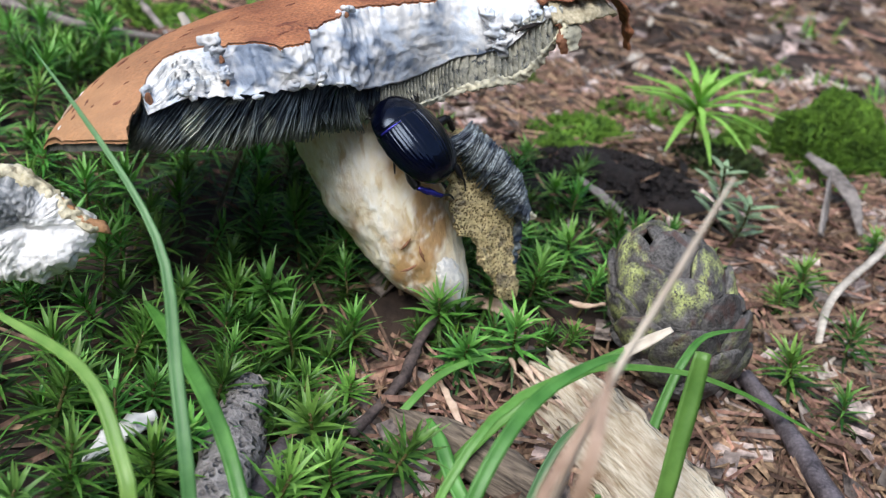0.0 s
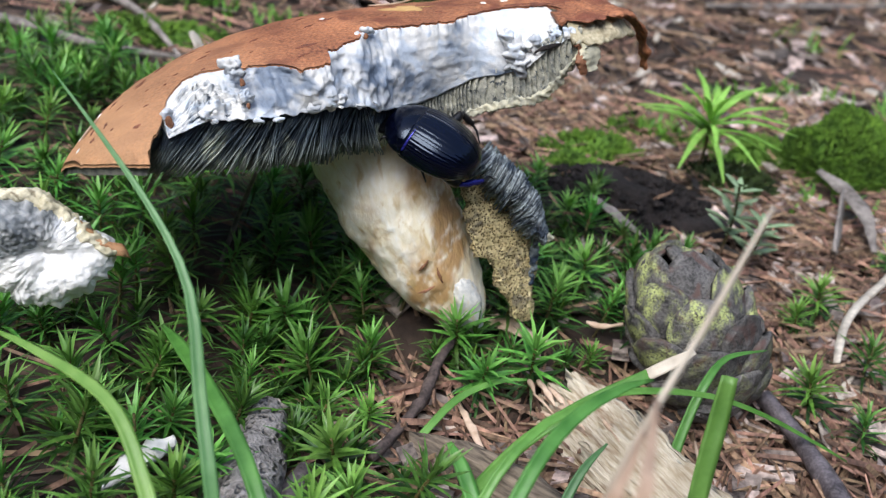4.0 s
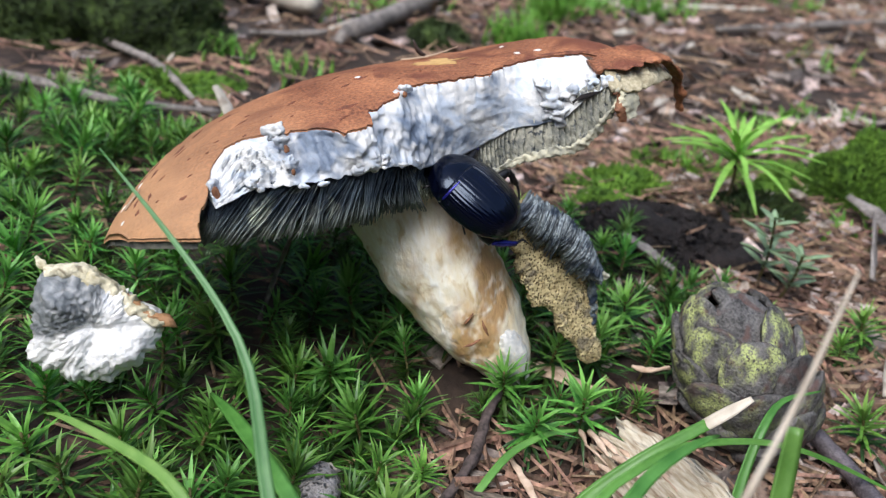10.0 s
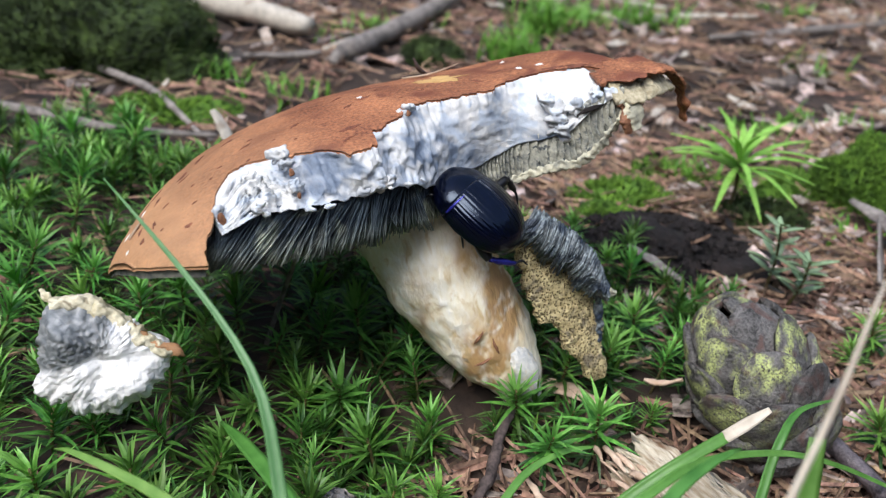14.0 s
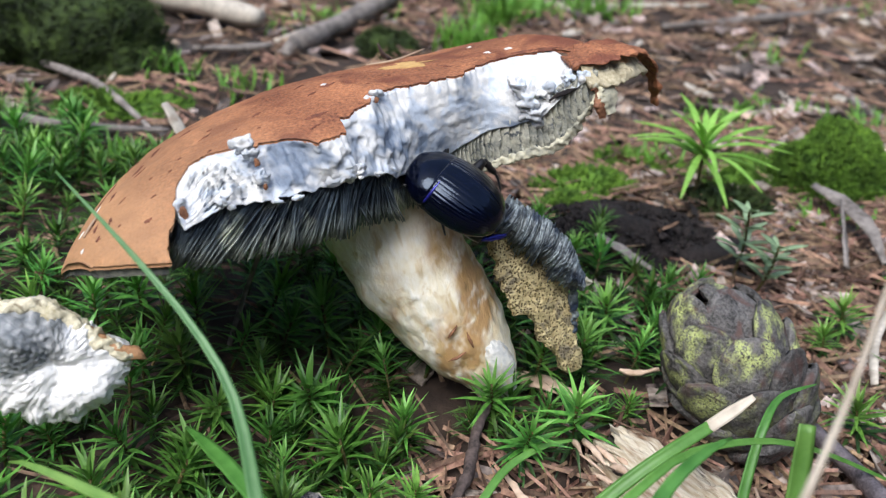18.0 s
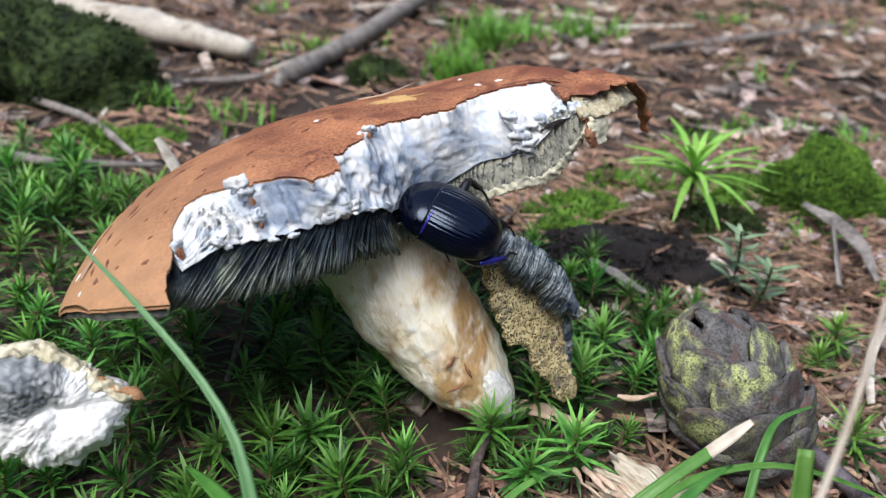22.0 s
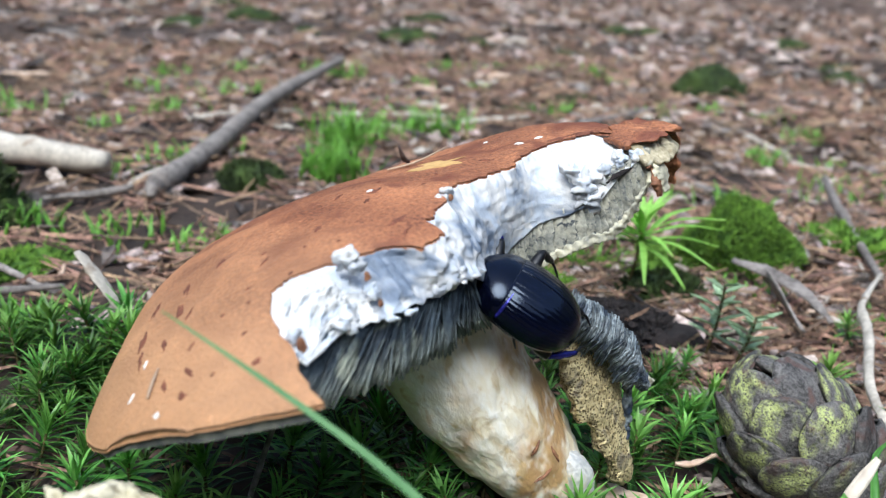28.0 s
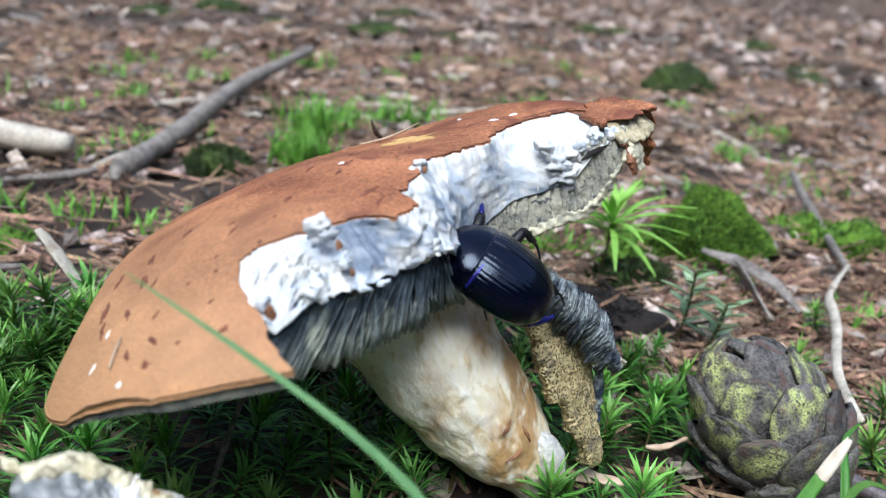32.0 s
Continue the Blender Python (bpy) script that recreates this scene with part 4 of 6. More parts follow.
def on_cap(name, u, v, length, width, high, turn, material, label, seed):
    """A small flat thing or mark on the cap's skin."""
    ca, sa = math.cos(turn), math.sin(turn)
    rings = []
    for i in range(9):
        b = math.pi * (0.02 + 0.96 * i / 8)
        ring = []
        for j in range(16):
            a = 2 * math.pi * j / 16
            k = 1 + 0.95 * fbm((math.cos(a) + seed, math.sin(a), seed), 2.2, 3)
            x, y = math.sin(b) * math.cos(a) * length * k, math.sin(b) * math.sin(a) * width * k
            uu, vv = u + ca * x - sa * y, v + sa * x + ca * y
            ring.append(at(uu, vv, cap_top(uu, vv) - math.cos(b) * high))
        rings.append(ring)
    return part(name, mesh(name, *loft(rings), material), mushroom, label)


PATCH = mat("bared_patch", (0.50, 0.29, 0.10), (0.68, 0.44, 0.17), 200, 0.7, 0.3, 0.0003)
SCAR = mat("dark_scar", (0.10, 0.034, 0.020), (0.25, 0.085, 0.045), 700, 0.8, 0.6, 0.0004)
on_cap("bared_patch", 0.0200, 0.0186, 0.0048, 0.0038, 0.00012, -0.62, PATCH, "bare yellow-orange patch of skin", 1.0)
# scars; the first is a small hole, its dark inside painted as a disc
for k, (u, v, ln, wd, tn) in enumerate(((-0.0406, -0.0021, 0.0007, 0.0006, 0), (-0.0147, 0.0138, 0.0011, 0.0005, 0.5), (-0.0240, 0.0155, 0.0014, 0.0003, 0.4), (-0.0088, 0.0027, 0.0020, 0.0007, 0.1), (-0.0110, -0.0010, 0.0017, 0.0003, 0.4),
                                        (0.0010, 0.0165, 0.0012, 0.0005, 0.2), (-0.0035, 0.0140, 0.0013, 0.0003, 0.5), (-0.0394, 0.0192, 0.0016, 0.0004, 1.1), (-0.0442, 0.0150, 0.0009, 0.0003, 1.0), (0.0235, 0.0100, 0.0004, 0.0013, 0.2), (-0.0018, 0.022, 0.0014, 0.0004, 0.3),
                                        (-0.0330, 0.0240, 0.0024, 0.0005, 0.9), (0.0370, 0.0030, 0.0022, 0.0008, -0.5), (0.0405, 0.000, 0.0020, 0.0007, -0.8), (-0.030, 0.012, 0.0004, 0.0003, 0), (-0.022, 0.018, 0.0004, 0.0003, 0), (-0.0375, 0.004, 0.0004, 0.0003, 0), (-0.0280, 0.0290, 0.0022, 0.0004, 0.8), (-0.0230, 0.0270, 0.0018, 0.0005, 0.7),
                                        (-0.0355, 0.0110, 0.0003, 0.0003, 0), (0.0060, 0.0100, 0.0003, 0.0003, 0), (-0.0180, 0.0060, 0.0003, 0.0002, 0), (0.0120, 0.0120, 0.0003, 0.0003, 0), (-0.0435, 0.0080, 0.0016, 0.0003, 1.2), (-0.0450, 0.0115, 0.0012, 0.0003, 1.0), (-0.0405, 0.0235, 0.0020, 0.0004, 0.9), (-0.0372, 0.0275, 0.0024, 0.0005, 0.8), (-0.0462, 0.0060, 0.0010, 0.0004, 1.3), (-0.0310, 0.0330, 0.0024, 0.0005, 0.7), (-0.0345, 0.0200, 0.0012, 0.0003, 0.5), (-0.0400, 0.0120, 0.0006, 0.0003, 0.3), (-0.0265, 0.0070, 0.0004, 0.0003, 0), (-0.0330, 0.0085, 0.0003, 0.0003, 0), (-0.0435, 0.0030, 0.0003, 0.0003, 0), (-0.0200, 0.0110, 0.0003, 0.0003, 0), (0.0060, 0.0200, 0.0004, 0.0003, 0.4))):
    on_cap("scar", u, v, ln, wd, 0.00016, tn, SCAR, "dark scar in the skin, the first a painted hole", k * 1.7)
for k, (u, v) in enumerate(((0.0368, 0.0198), (0.0336, 0.0097), (0.0372, 0.0078), (-0.0455, 0.0185), (-0.0417, 0.0204), (-0.0480, 0.0090), (0.0008, 0.0172))):
    on_cap("white_fleck", u, v, 0.0009 if k < 3 else 0.0005, 0.0004 if k < 3 else 0.0003, 0.0003, k * 0.8 + 0.6, FLESH_WHITE, "white fleck", k * 2.3)


def rest(u, v):
    return at(u, v, cap_top(u, v) + 0.0006)


for label, pts, rad, material in (("dry needle lying on the cap", [rest(0.0160, 0.0270), rest(0.0215, 0.0245), rest(0.0265, 0.0215) + Vector((0, 0, 0.0015))], 0.00025, STRAW), ("curled brown bud scale on the cap", [rest(0.0215, 0.0265), rest(0.0195, 0.0262) + Vector((0, 0, 0.0015)), rest(0.0180, 0.0262) + Vector((0, 0, 0.0040))], 0.0005, DARK_TWIG),
                                  ("pale splinter lying on the cap", [rest(-0.0466, 0.0130), rest(-0.0450, 0.0142), rest(-0.0432, 0.0152)], 0.00025, STRAW)):
    v_, f_ = rod(pts, (rad * 0.7, rad, rad * 0.4), 6, 8)
    thing("dry_needle", label, "needle", data=mesh("dry_needle", v_, f_, material))


# ---- the broken piece on the moss ----
PIECE = mat("crumbly_flesh", (0.82, 0.80, 0.77), (0.95, 0.94, 0.91), 150, 0.6, 0.8, 0.0010, 5, stain=(0.60, 0.62, 0.66), stain_scale=240, stain_at=0.58, mark=("bruise", (0.26, 0.28, 0.285), (0.05, 0.057, 0.065)))
piece = thing("mushroom_piece", "broken white mushroom flesh with grey tubes, lying on moss", "mushroom piece")
PC, fx, fz = Vector((-0.0591, 0.1452, 0.0185)), Vector((0.955, 0.28, -0.08)).normalized(), Vector((0.12, 0.42, 0.90)).normalized()
fy = fz.cross(fx)
RIND = mat("pale_pore_rim", (0.46, 0.40, 0.24), (0.80, 0.74, 0.56), 260, 0.7, 0.9, 0.0008, 5, stain=(0.30, 0.25, 0.16), stain_scale=500, stain_at=0.56)
SHAPE = [(13.3, 1.4), (6.8, 4.6), (0.5, 8.2), (-5.0, 11.0), (-11.0, 9.2), (-11.0, 3.0), (-9.8, -2.0), (-9.8, -6.6), (-4.7, -9.7), (2.5, -11.3), (6.1, -10.4), (10.4, -7.2), (12.2, -1.4)]
SHAPE_A = sorted((math.atan2(q, p) % (2 * math.pi), math.hypot(p, q)) for p, q in SHAPE)


def spread(a):
    """The piece's outline: metres from its middle in direction a."""
    xs = [SHAPE_A[-1][0] - 2 * math.pi] + [k[0] for k in SHAPE_A] + [SHAPE_A[0][0] + 2 * math.pi]
    ys = [SHAPE_A[-1][1]] + [k[1] for k in SHAPE_A] + [SHAPE_A[0][1]]
    return 0.00091 * float(np.interp(a % (2 * math.pi), xs, ys))


def broken_piece():
    rings, grey, na, nr = [], [], 200, 46
    for i in range(nr + 10):
        front = i <= nr
        s = i / nr if front else 1 - (i - nr) / 10
        ring = []
        for j in range(na):
            a = 2 * math.pi * j / na
            s1 = max(s, 0.01)
            rad = spread(a) * s1 * (1 + (0.14 if math.sin(a) < 0.1 else 0.05) * fbm((math.cos(a), math.sin(a), 0), 4, 3))
            p, q = rad * math.cos(a), rad * math.sin(a)
            g = min(1.0, max(0.0, (q * 1000 + 0.6 - 0.35 * p * 1000 + 2.5 * fbm((p, q, 0), 260, 3)) * 0.7)) * min(1.0, max(0.0, (1.5 - p * 1000) * 0.5))
            g *= 0.95 + 0.5 * fbm((p, q, 4), 700, 2)
            y = -0.0042 * (1 - s1 ** 3) ** 0.5 if front else 0.0045 * (1 - s1 ** 2) ** 0.5
            crumb = 0.0062 * billow((p, q, 1.0), 62, 2) * min(1.0, max(0.15, (7.5 - 0.54 * (p * 1000 + 3) - q * 1000) / 5)) + 0.0005 * fbm((p, q, 2), 420, 3) * (1 - 0.75 * min(1.0, max(0.0, g))) + 0.0005 * fbm((p, q, 6), 1400, 2) * g
            c = PC + fx * p + fz * q + fy * (y - (crumb if front else 0) * min(1, 3 * (1 - s1) + 0.25))
            ring.append(c + (fx * math.cos(a) + fz * math.sin(a)) * 0.0012 * billow((math.cos(a) * 2, math.sin(a) * 2, y * 300), 3.0, 3) * s1)
            grey.append(g)
        rings.append(ring)
    v, f = loft(rings)
    return v, f, grey


v_, f_, grey = broken_piece()
data = mesh("torn_flesh", v_, f_, PIECE)
layer = data.attributes.new("bruise", "FLOAT", "POINT")
layer.data.foreach_set("value", [min(1.0, max(0.0, g)) for g in grey])
part("torn_flesh", data, piece, "crumbly white flesh, grey with tubes above")
loc = lambda p, q, y: PC + fx * p * 0.00091 + fz * q * 0.00091 + fy * y * 0.001
v_, f_ = ribbon([(*loc(-10.5, 9.4, -1.2), 0.0026), (*loc(-5.0, 10.4, -1.6), 0.0036), (*loc(0.8, 7.4, -1.8), 0.0036), (*loc(6.0, 4.2, -2.0), 0.0036), (*loc(9.5, 1.8, -2.0), 0.0030), (*loc(13.2, 0.7, -1.2), 0.0022)], 70, fz, 0.0034, 0.0008, 500, 28, 0.3)
part("pore_rim", mesh("pore_rim", v_, f_, RIND), piece, "pale yellow edge of pores")
v_, f_ = ribbon([(*loc(-6.0, 11.4, -0.6), 0.0006), (*loc(0.8, 8.4, -1.0), 0.0008), (*loc(6.8, 5.0, -1.2), 0.0010), (*loc(10.0, 2.4, -1.4), 0.0014), (*loc(13.6, 1.2, -1.0), 0.0026), (*loc(14.0, 0.2, -0.8), 0.0016)], 50, fz, 0.0040, 0.0004, 700, 16, 0.25)
part("skin_edge", mesh("skin_edge", v_, f_, SKIN), piece, "thin brown skin edge")
v_, f_ = ribbon([(*loc(-9.0, 9.6, -0.5), 0.0020), (*loc(-11.5, 11.2, 0.0), 0.0016), (*loc(-13.2, 12.8, 0.3), 0.0006)], 16, fz, 0.0009, 0.0006, 700, 12, 0.3)
part("torn_shred", mesh("torn_shred", v_, f_, RIND), piece, "torn grey-tan shred at the corner")


# ---- the beetle ----
def shell(rx, ry, rz, y0, y1, side, seam, grooves, n=30, m=72, low=-0.25):
    """Half a domed shell from y0 to y1; side +1 or -1."""
    rings = []
    for i in range(n + 1):
        y = y0 + (y1 - y0) * i / n
        e = math.sqrt(max(1 - (abs(y) / ry) ** 2.3, 0.0))
        top, und = [], []
        for j in range(m + 1):
            a = seam + (math.pi / 2 + low * -1 - seam) * j / m
            g = 1 - grooves * (0.5 + 0.5 * math.cos(a * 42)) ** 4 if grooves else 1
            x, z = math.sin(a) * rx * e * g, math.cos(a) * rz * e * g
            top.append(Vector((side * x, y, z)))
            und.append(Vector((side * x * 0.93, y, z * 0.93 - 0.0001)))
        rings.append(top + und[::-1])
    return loft(rings)


def build_beetle():
    b = thing("dung_beetle", "glossy black-blue dung beetle feeding on the mushroom", "beetle")
    for side in (1, -1):
        v, f = shell(0.0058, 0.0078, 0.0044, -0.0077, 0.0038, side, 0.012, 0.010)
        v = [p + Vector((0, -0.0018, 0)) for p in map(Vector, v)]
        part("wing_case", mesh("wing_case", v, f if side > 0 else [q[::-1] for q in f], CHITIN), b, "glossy furrowed blue-black wing case")
    rings = []
    for i in range(19):
        s = i / 18
        y = 0.0014 + 0.0052 * s
        w = 0.0057 * (1 - 0.62 * s ** 2.4)
        h = 0.0040 * (1 - 0.5 * s ** 2)
        k = 1.0 if 0 < i < 18 else 0.9
        rings.append([Vector((w * k * math.cos(a), y, (h if math.sin(a) > 0 else 0.0022) * k * math.sin(a) - 0.0002)) for a in np.linspace(0, 2 * math.pi, 29)[:-1]])
    v, f = loft(rings)
    neck = part("pronotum", mesh("pronotum", v, f, CHITIN), b, "smooth black neck shield with blue sheen")
    v, f = rod([(0.0055 * math.sin(a), 0.00145 - 0.0003 * math.cos(a), 0.0040 * math.cos(a) - 0.0002) for a in np.linspace(-1.5, 1.5, 15)], [0.00026] * 15, 6, 30)
    part("rim", mesh("rim", v, f, CHITIN_BLUE), neck, "shining blue hind rim")
    rings = []
    for i in range(11):
        s = i / 10
        w, h = 0.0026 * (1 - 0.5 * s ** 2), 0.0015 * (1 - 0.55 * s)
        rings.append([Vector((w * math.cos(a), 0.0060 + 0.0034 * s, h * math.sin(a) - 0.0010 - 0.0012 * s)) for a in np.linspace(0, 2 * math.pi, 21)[:-1]])
    v, f = loft(rings)
    part("head", mesh("head", v, f, CHITIN_DULL), b)
    v, f = lump((0, -0.0012, -0.0012), (0.0052, 0.0080, 0.0021), 1.0, 0.04, 300)
    part("belly", mesh("belly", v, f, CHITIN_DULL), b)
    for side in (1, -1):
        v, f = rod([(side * 0.0020, 0.0085, -0.0016), (side * 0.0032, 0.0095, -0.0012), (side * 0.0038, 0.0102, -0.0010)], (0.00018, 0.00016, 0.00035), 6, 6)
        part("antenna", mesh("antenna", v, f, CHITIN_DULL), b)
    # legs: hip, knee, ankle, toe
    for nm, hip, knee, ankle, toe in (("front_leg", (0.0038, 0.0042, -0.0014), (0.0066, 0.0052, 0.0004), (0.0088, 0.0068, 0.0002), (0.0102, 0.0078, -0.0006)),
                                      ("middle_leg", (0.0042, -0.0005, -0.0018), (0.0078, -0.0008, 0.0012), (0.0092, -0.0030, -0.0006), (0.0088, -0.0056, -0.0026)),
                                      ("hind_leg", (0.0036, -0.0045, -0.0018), (0.0054, -0.0074, -0.0012), (0.0058, -0.0096, -0.0022), (0.0060, -0.0116, -0.0034))):
        for side in (1, -1):
            low_hind = side < 0 and nm == "hind_leg"
            s3 = lambda p: (p[0] * 1.16 if side > 0 else (-0.70 if low_hind else -0.42) * p[0], p[1] * (1 if side > 0 else 1.22 if low_hind else 0.7), p[2] - (0 if side > 0 else 0.0004 if low_hind else 0.0012))
            if low_hind:
                # trails behind and lies across the strip
                s3, knee, ankle, toe = (lambda p: p), (-0.0024, -0.0082, -0.0024), (0.0008, -0.0110, -0.0018), (0.0032, -0.0122, -0.0022)
                hip = (-0.0020, -0.0050, -0.0022)
            leg = part(nm, mesh(nm, *rod([s3(hip), s3(tuple((a + c) / 2 for a, c in zip(hip, knee))), s3(knee)], (0.0008, 0.0010, 0.0006), 8, 8), CHITIN_DULL), b)
            part("shin", mesh("shin", *rod([s3(knee), s3(tuple((a + c) / 2 for a, c in zip(knee, ankle))), s3(ankle)], (0.0004, 0.00055, 0.0004), 8, 8, 0.4, 1500), CHITIN_BLUE if low_hind or (side > 0 and nm == "front_leg") else CHITIN_DULL), leg, "spiny shin")
            part("foot", mesh("foot", *rod([s3(ankle), s3(tuple((a + c) / 2 + 0.0003 for a, c in zip(ankle, toe))), s3(toe)], (0.00022, 0.0002, 0.00012), 6, 7), CHITIN_DULL), leg)
    for o in b.children_recursive:
        o.data.transform(Matrix.Diagonal((1.34, 1.25, 1.30, 1)))
    return b


beetle = build_beetle()


# ---- the cone ----
def build_cone(base, apex):
    """Broad overlapping shields, the lower ones outside, on a blunt egg-shaped body."""
    base, apex = Vector(base), Vector(apex)
    d = (apex - base).normalized()
    m = Matrix.Translation((base + apex) / 2) @ d.to_track_quat("Z", "Y").to_matrix().to_4x4()
    ra, rc = 0.0126, (apex - base).length / 2 * 0.97
    cone = thing("pine_cone", "old dark pine cone mottled with yellow-green lichen", "pine cone", m=m)

    def skin(p):
        """The nearest place on the body along the ray from its axis, and the normal there."""
        k = ((p.x * p.x + p.y * p.y) / ra ** 2 + (abs(p.z) / rc) ** 2) ** -0.5
        q = p * k
        return q, Vector((q.x / ra ** 2, q.y / ra ** 2, q.z / rc ** 2)).normalized()

    v, f = lump((0, 0, 0), (ra * 0.9, ra * 0.9, rc * 0.9), 2, 0.03, 200, 28, 20)
    part("core", mesh("core", v, f, CONE_CORE), cone)
    r = random.Random(8)
    n, rows, cols = 29, 22, 20
    for k in range(n):
        cz = -0.93 + 1.90 * k / (n - 1)
        a0 = k * 2.39996 + r.uniform(-0.1, 0.1)
        sr = math.sqrt(max(0.0, 1 - cz * cz))
        c, nor = skin(Vector((ra * sr * math.cos(a0), ra * sr * math.sin(a0), rc * cz)))
        ey = (Vector((0, 0, 1)) - nor * nor.z).normalized()
        ex = ey.cross(nor)
        big = r.uniform(0.92, 1.12) * (0.85 if cz > 0.8 else 1.0)
        half, lo, hi, tip = 0.0084 * big, -0.0086 * big, 0.0066 * big, r.uniform(0.0018, 0.0034)
        crack = r.uniform(-0.5, 0.5) if k % 3 == 0 else 9
        rr, lich = [], []
        spot, most = (r.uniform(-0.3, 0.3), r.uniform(-0.2, 0.3)), (1.0 if cz > -0.1 else 0.3) * (r.random() < 0.8)
        for i in range(rows + 1):
            q = i / rows
            y = lo + (hi - lo) * q
            w = half * max(0.0, 1 - max(0.0, (q - 0.40) / 0.605) ** 2.4) ** 0.5 * (0.75 + 0.25 * min(1, q / 0.3)) + 0.0001
            top, und, lt = [], [], []
            for j in range(cols + 1):
                x = -1 + 2 * j / cols
                p, nr = skin(c + ex * w * x + ey * (y - 0.0005 * x * x))
                edge = max(0.0, (q - 0.88) / 0.12) ** 2 + max(0.0, abs(x) - 0.85) / 0.15
                out = -0.0012 + (tip + 0.0012) * q + 0.0009 * (1 - x * x) * q - 0.0005 * edge + 0.0003 * fbm((x * 2 + k, q * 3, 0), 1.6, 3) + 0.00008 * math.sin(34 * (q + 0.25 * x * x))
                if abs(x - crack - 0.2 * q) < 0.07 and q > 0.4:
                    out -= 0.0004
                top.append(p + nr * out)
                und.append(p + nr * (out - 0.0010))
                lt.append(min(1.0, max(0.0, 1.15 - 1.4 * math.hypot((x - spot[0]) * 0.9, (q - 0.66 - spot[1] * 0.3) * 2.6) + 1.9 * fbm((x + k, q * 2, 3), 2.6, 4))) * most)
            rr.append(top + und[::-1])
            lich += lt + [0.0] * (cols + 1)
        v, f = loft(rr)
        data = mesh("scale", v, f, CONE)
        layer = data.attributes.new("lichen", "FLOAT", "POINT")
        layer.data.foreach_set("value", lich)
        part("scale", data, cone)
    return cone


build_cone((0.0810, 0.1635, -0.0085), (0.0615, 0.1790, 0.0205))


# ---- grass ----
def grass(pts, widths, material, label, category="grass", dry=None):
    v, f = blade(pts, widths, up=(0, -0.6, 1), n=22)
    g = thing("grass_blade", label, category, group="grass blades", data=mesh("grass_blade", v, f, material))
    if dry:
        v, f = blade(dry, (widths[-1] * 1.04, widths[-1] * 1.0, widths[-1] * 0.5), up=(0, -0.6, 1), n=10)
        part("dry_tip", mesh("dry_tip", v, f, STALK), g, "bleached dry tip")
    return g


WITHERED = mat("withered_grass", (0.34, 0.22, 0.15), (0.58, 0.42, 0.31), 120, 0.6, 0.3, 0.0002, through_light=0.15)
STALK = mat("dry_grass", (0.46, 0.38, 0.29), (0.72, 0.64, 0.52), 120, 0.6, 0.3, 0.0002, stretch=(1, 1, 0.2), through_light=0.1)


grass([(-0.0120, 0.0880, -0.016), (-0.0158, 0.0950, 0.0084), (-0.0213, 0.1062, 0.0222), (-0.0242, 0.1127, 0.0305), (-0.0274, 0.1175, 0.0359), (-0.0337, 0.1237, 0.0413), (-0.0434, 0.1319, 0.0474), (-0.0552, 0.1414, 0.0541)], (0.0022, 0.0022, 0.0021, 0.0018, 0.0014, 0.0011, 0.0008, 0.0002), GRASS_BLUE, "long bluish green grass blade arching over the mushroom")
grass([(-0.0020, 0.0880, -0.014), (-0.0072, 0.0960, 0.0020), (-0.0140, 0.1075, 0.0095), (-0.0230, 0.1215, 0.0110), (-0.0318, 0.1360, 0.0085), (-0.0384, 0.1475, 0.0045)], (0.0020, 0.0024, 0.0026, 0.0027, 0.0025, 0.0006), GRASS, "short light green grass blade over moss")
grass([(-0.0215, 0.0890, -0.015), (-0.0242, 0.0944, 0.0073), (-0.0273, 0.0992, 0.0109), (-0.0311, 0.1044, 0.0144), (-0.0356, 0.1091, 0.0163), (-0.0428, 0.1144, 0.0164), (-0.0560, 0.1225, 0.0152), (-0.0600, 0.1245, 0.0140)], (0.0022, 0.0024, 0.0024, 0.0022, 0.0020, 0.0018, 0.0010, 0.0002), GRASS_YELLOW, "yellow-green grass blade over moss")
grass([(-0.0200, 0.0860, -0.014), (-0.0360, 0.0955, -0.004), (-0.0560, 0.1040, -0.002)], (0.0018, 0.0018, 0.0006), GRASS, "low green grass blade")
grass([(0.0215, 0.1270, -0.013), (0.0275, 0.1300, -0.0040), (0.0333, 0.1325, 0.0030), (0.0423, 0.1356, 0.0100), (0.0533, 0.1404, 0.0150)], (0.0022, 0.0025, 0.0025, 0.0024, 0.0022), GRASS, "green grass blade with a dry bitten tip", dry=[(0.0528, 0.1402, 0.0148), (0.0572, 0.1419, 0.0172), (0.0611, 0.1434, 0.0194)])
grass([(0.0575, 0.1100, -0.013), (0.0584, 0.1139, 0.0048), (0.0590, 0.1176, 0.0140), (0.0598, 0.1210, 0.0210), (0.0603, 0.1239, 0.0277)], (0.0030, 0.0032, 0.0034, 0.0034, 0.0028), GRASS, "broad upright grass blade with a cut end")
grass([(0.0600, 0.1320, -0.013), (0.0615, 0.1370, -0.006), (0.0640, 0.1430, 0.003), (0.0670, 0.1480, 0.0095), (0.0720, 0.1540, 0.0125), (0.0820, 0.1600, 0.0120)], (0.0018, 0.0022, 0.0020, 0.0018, 0.0012, 0.0003), GRASS, "slender curved grass blade before the cone")
grass([(0.0095, 0.1370, -0.014), (0.0150, 0.1440, -0.0085), (0.0210, 0.1515, -0.0050), (0.0285, 0.1560, -0.0030), (0.0350, 0.1590, -0.0035)], (0.0012, 0.0016, 0.0016, 0.0012, 0.0005), GRASS, "thin grass blade with a withered tip")
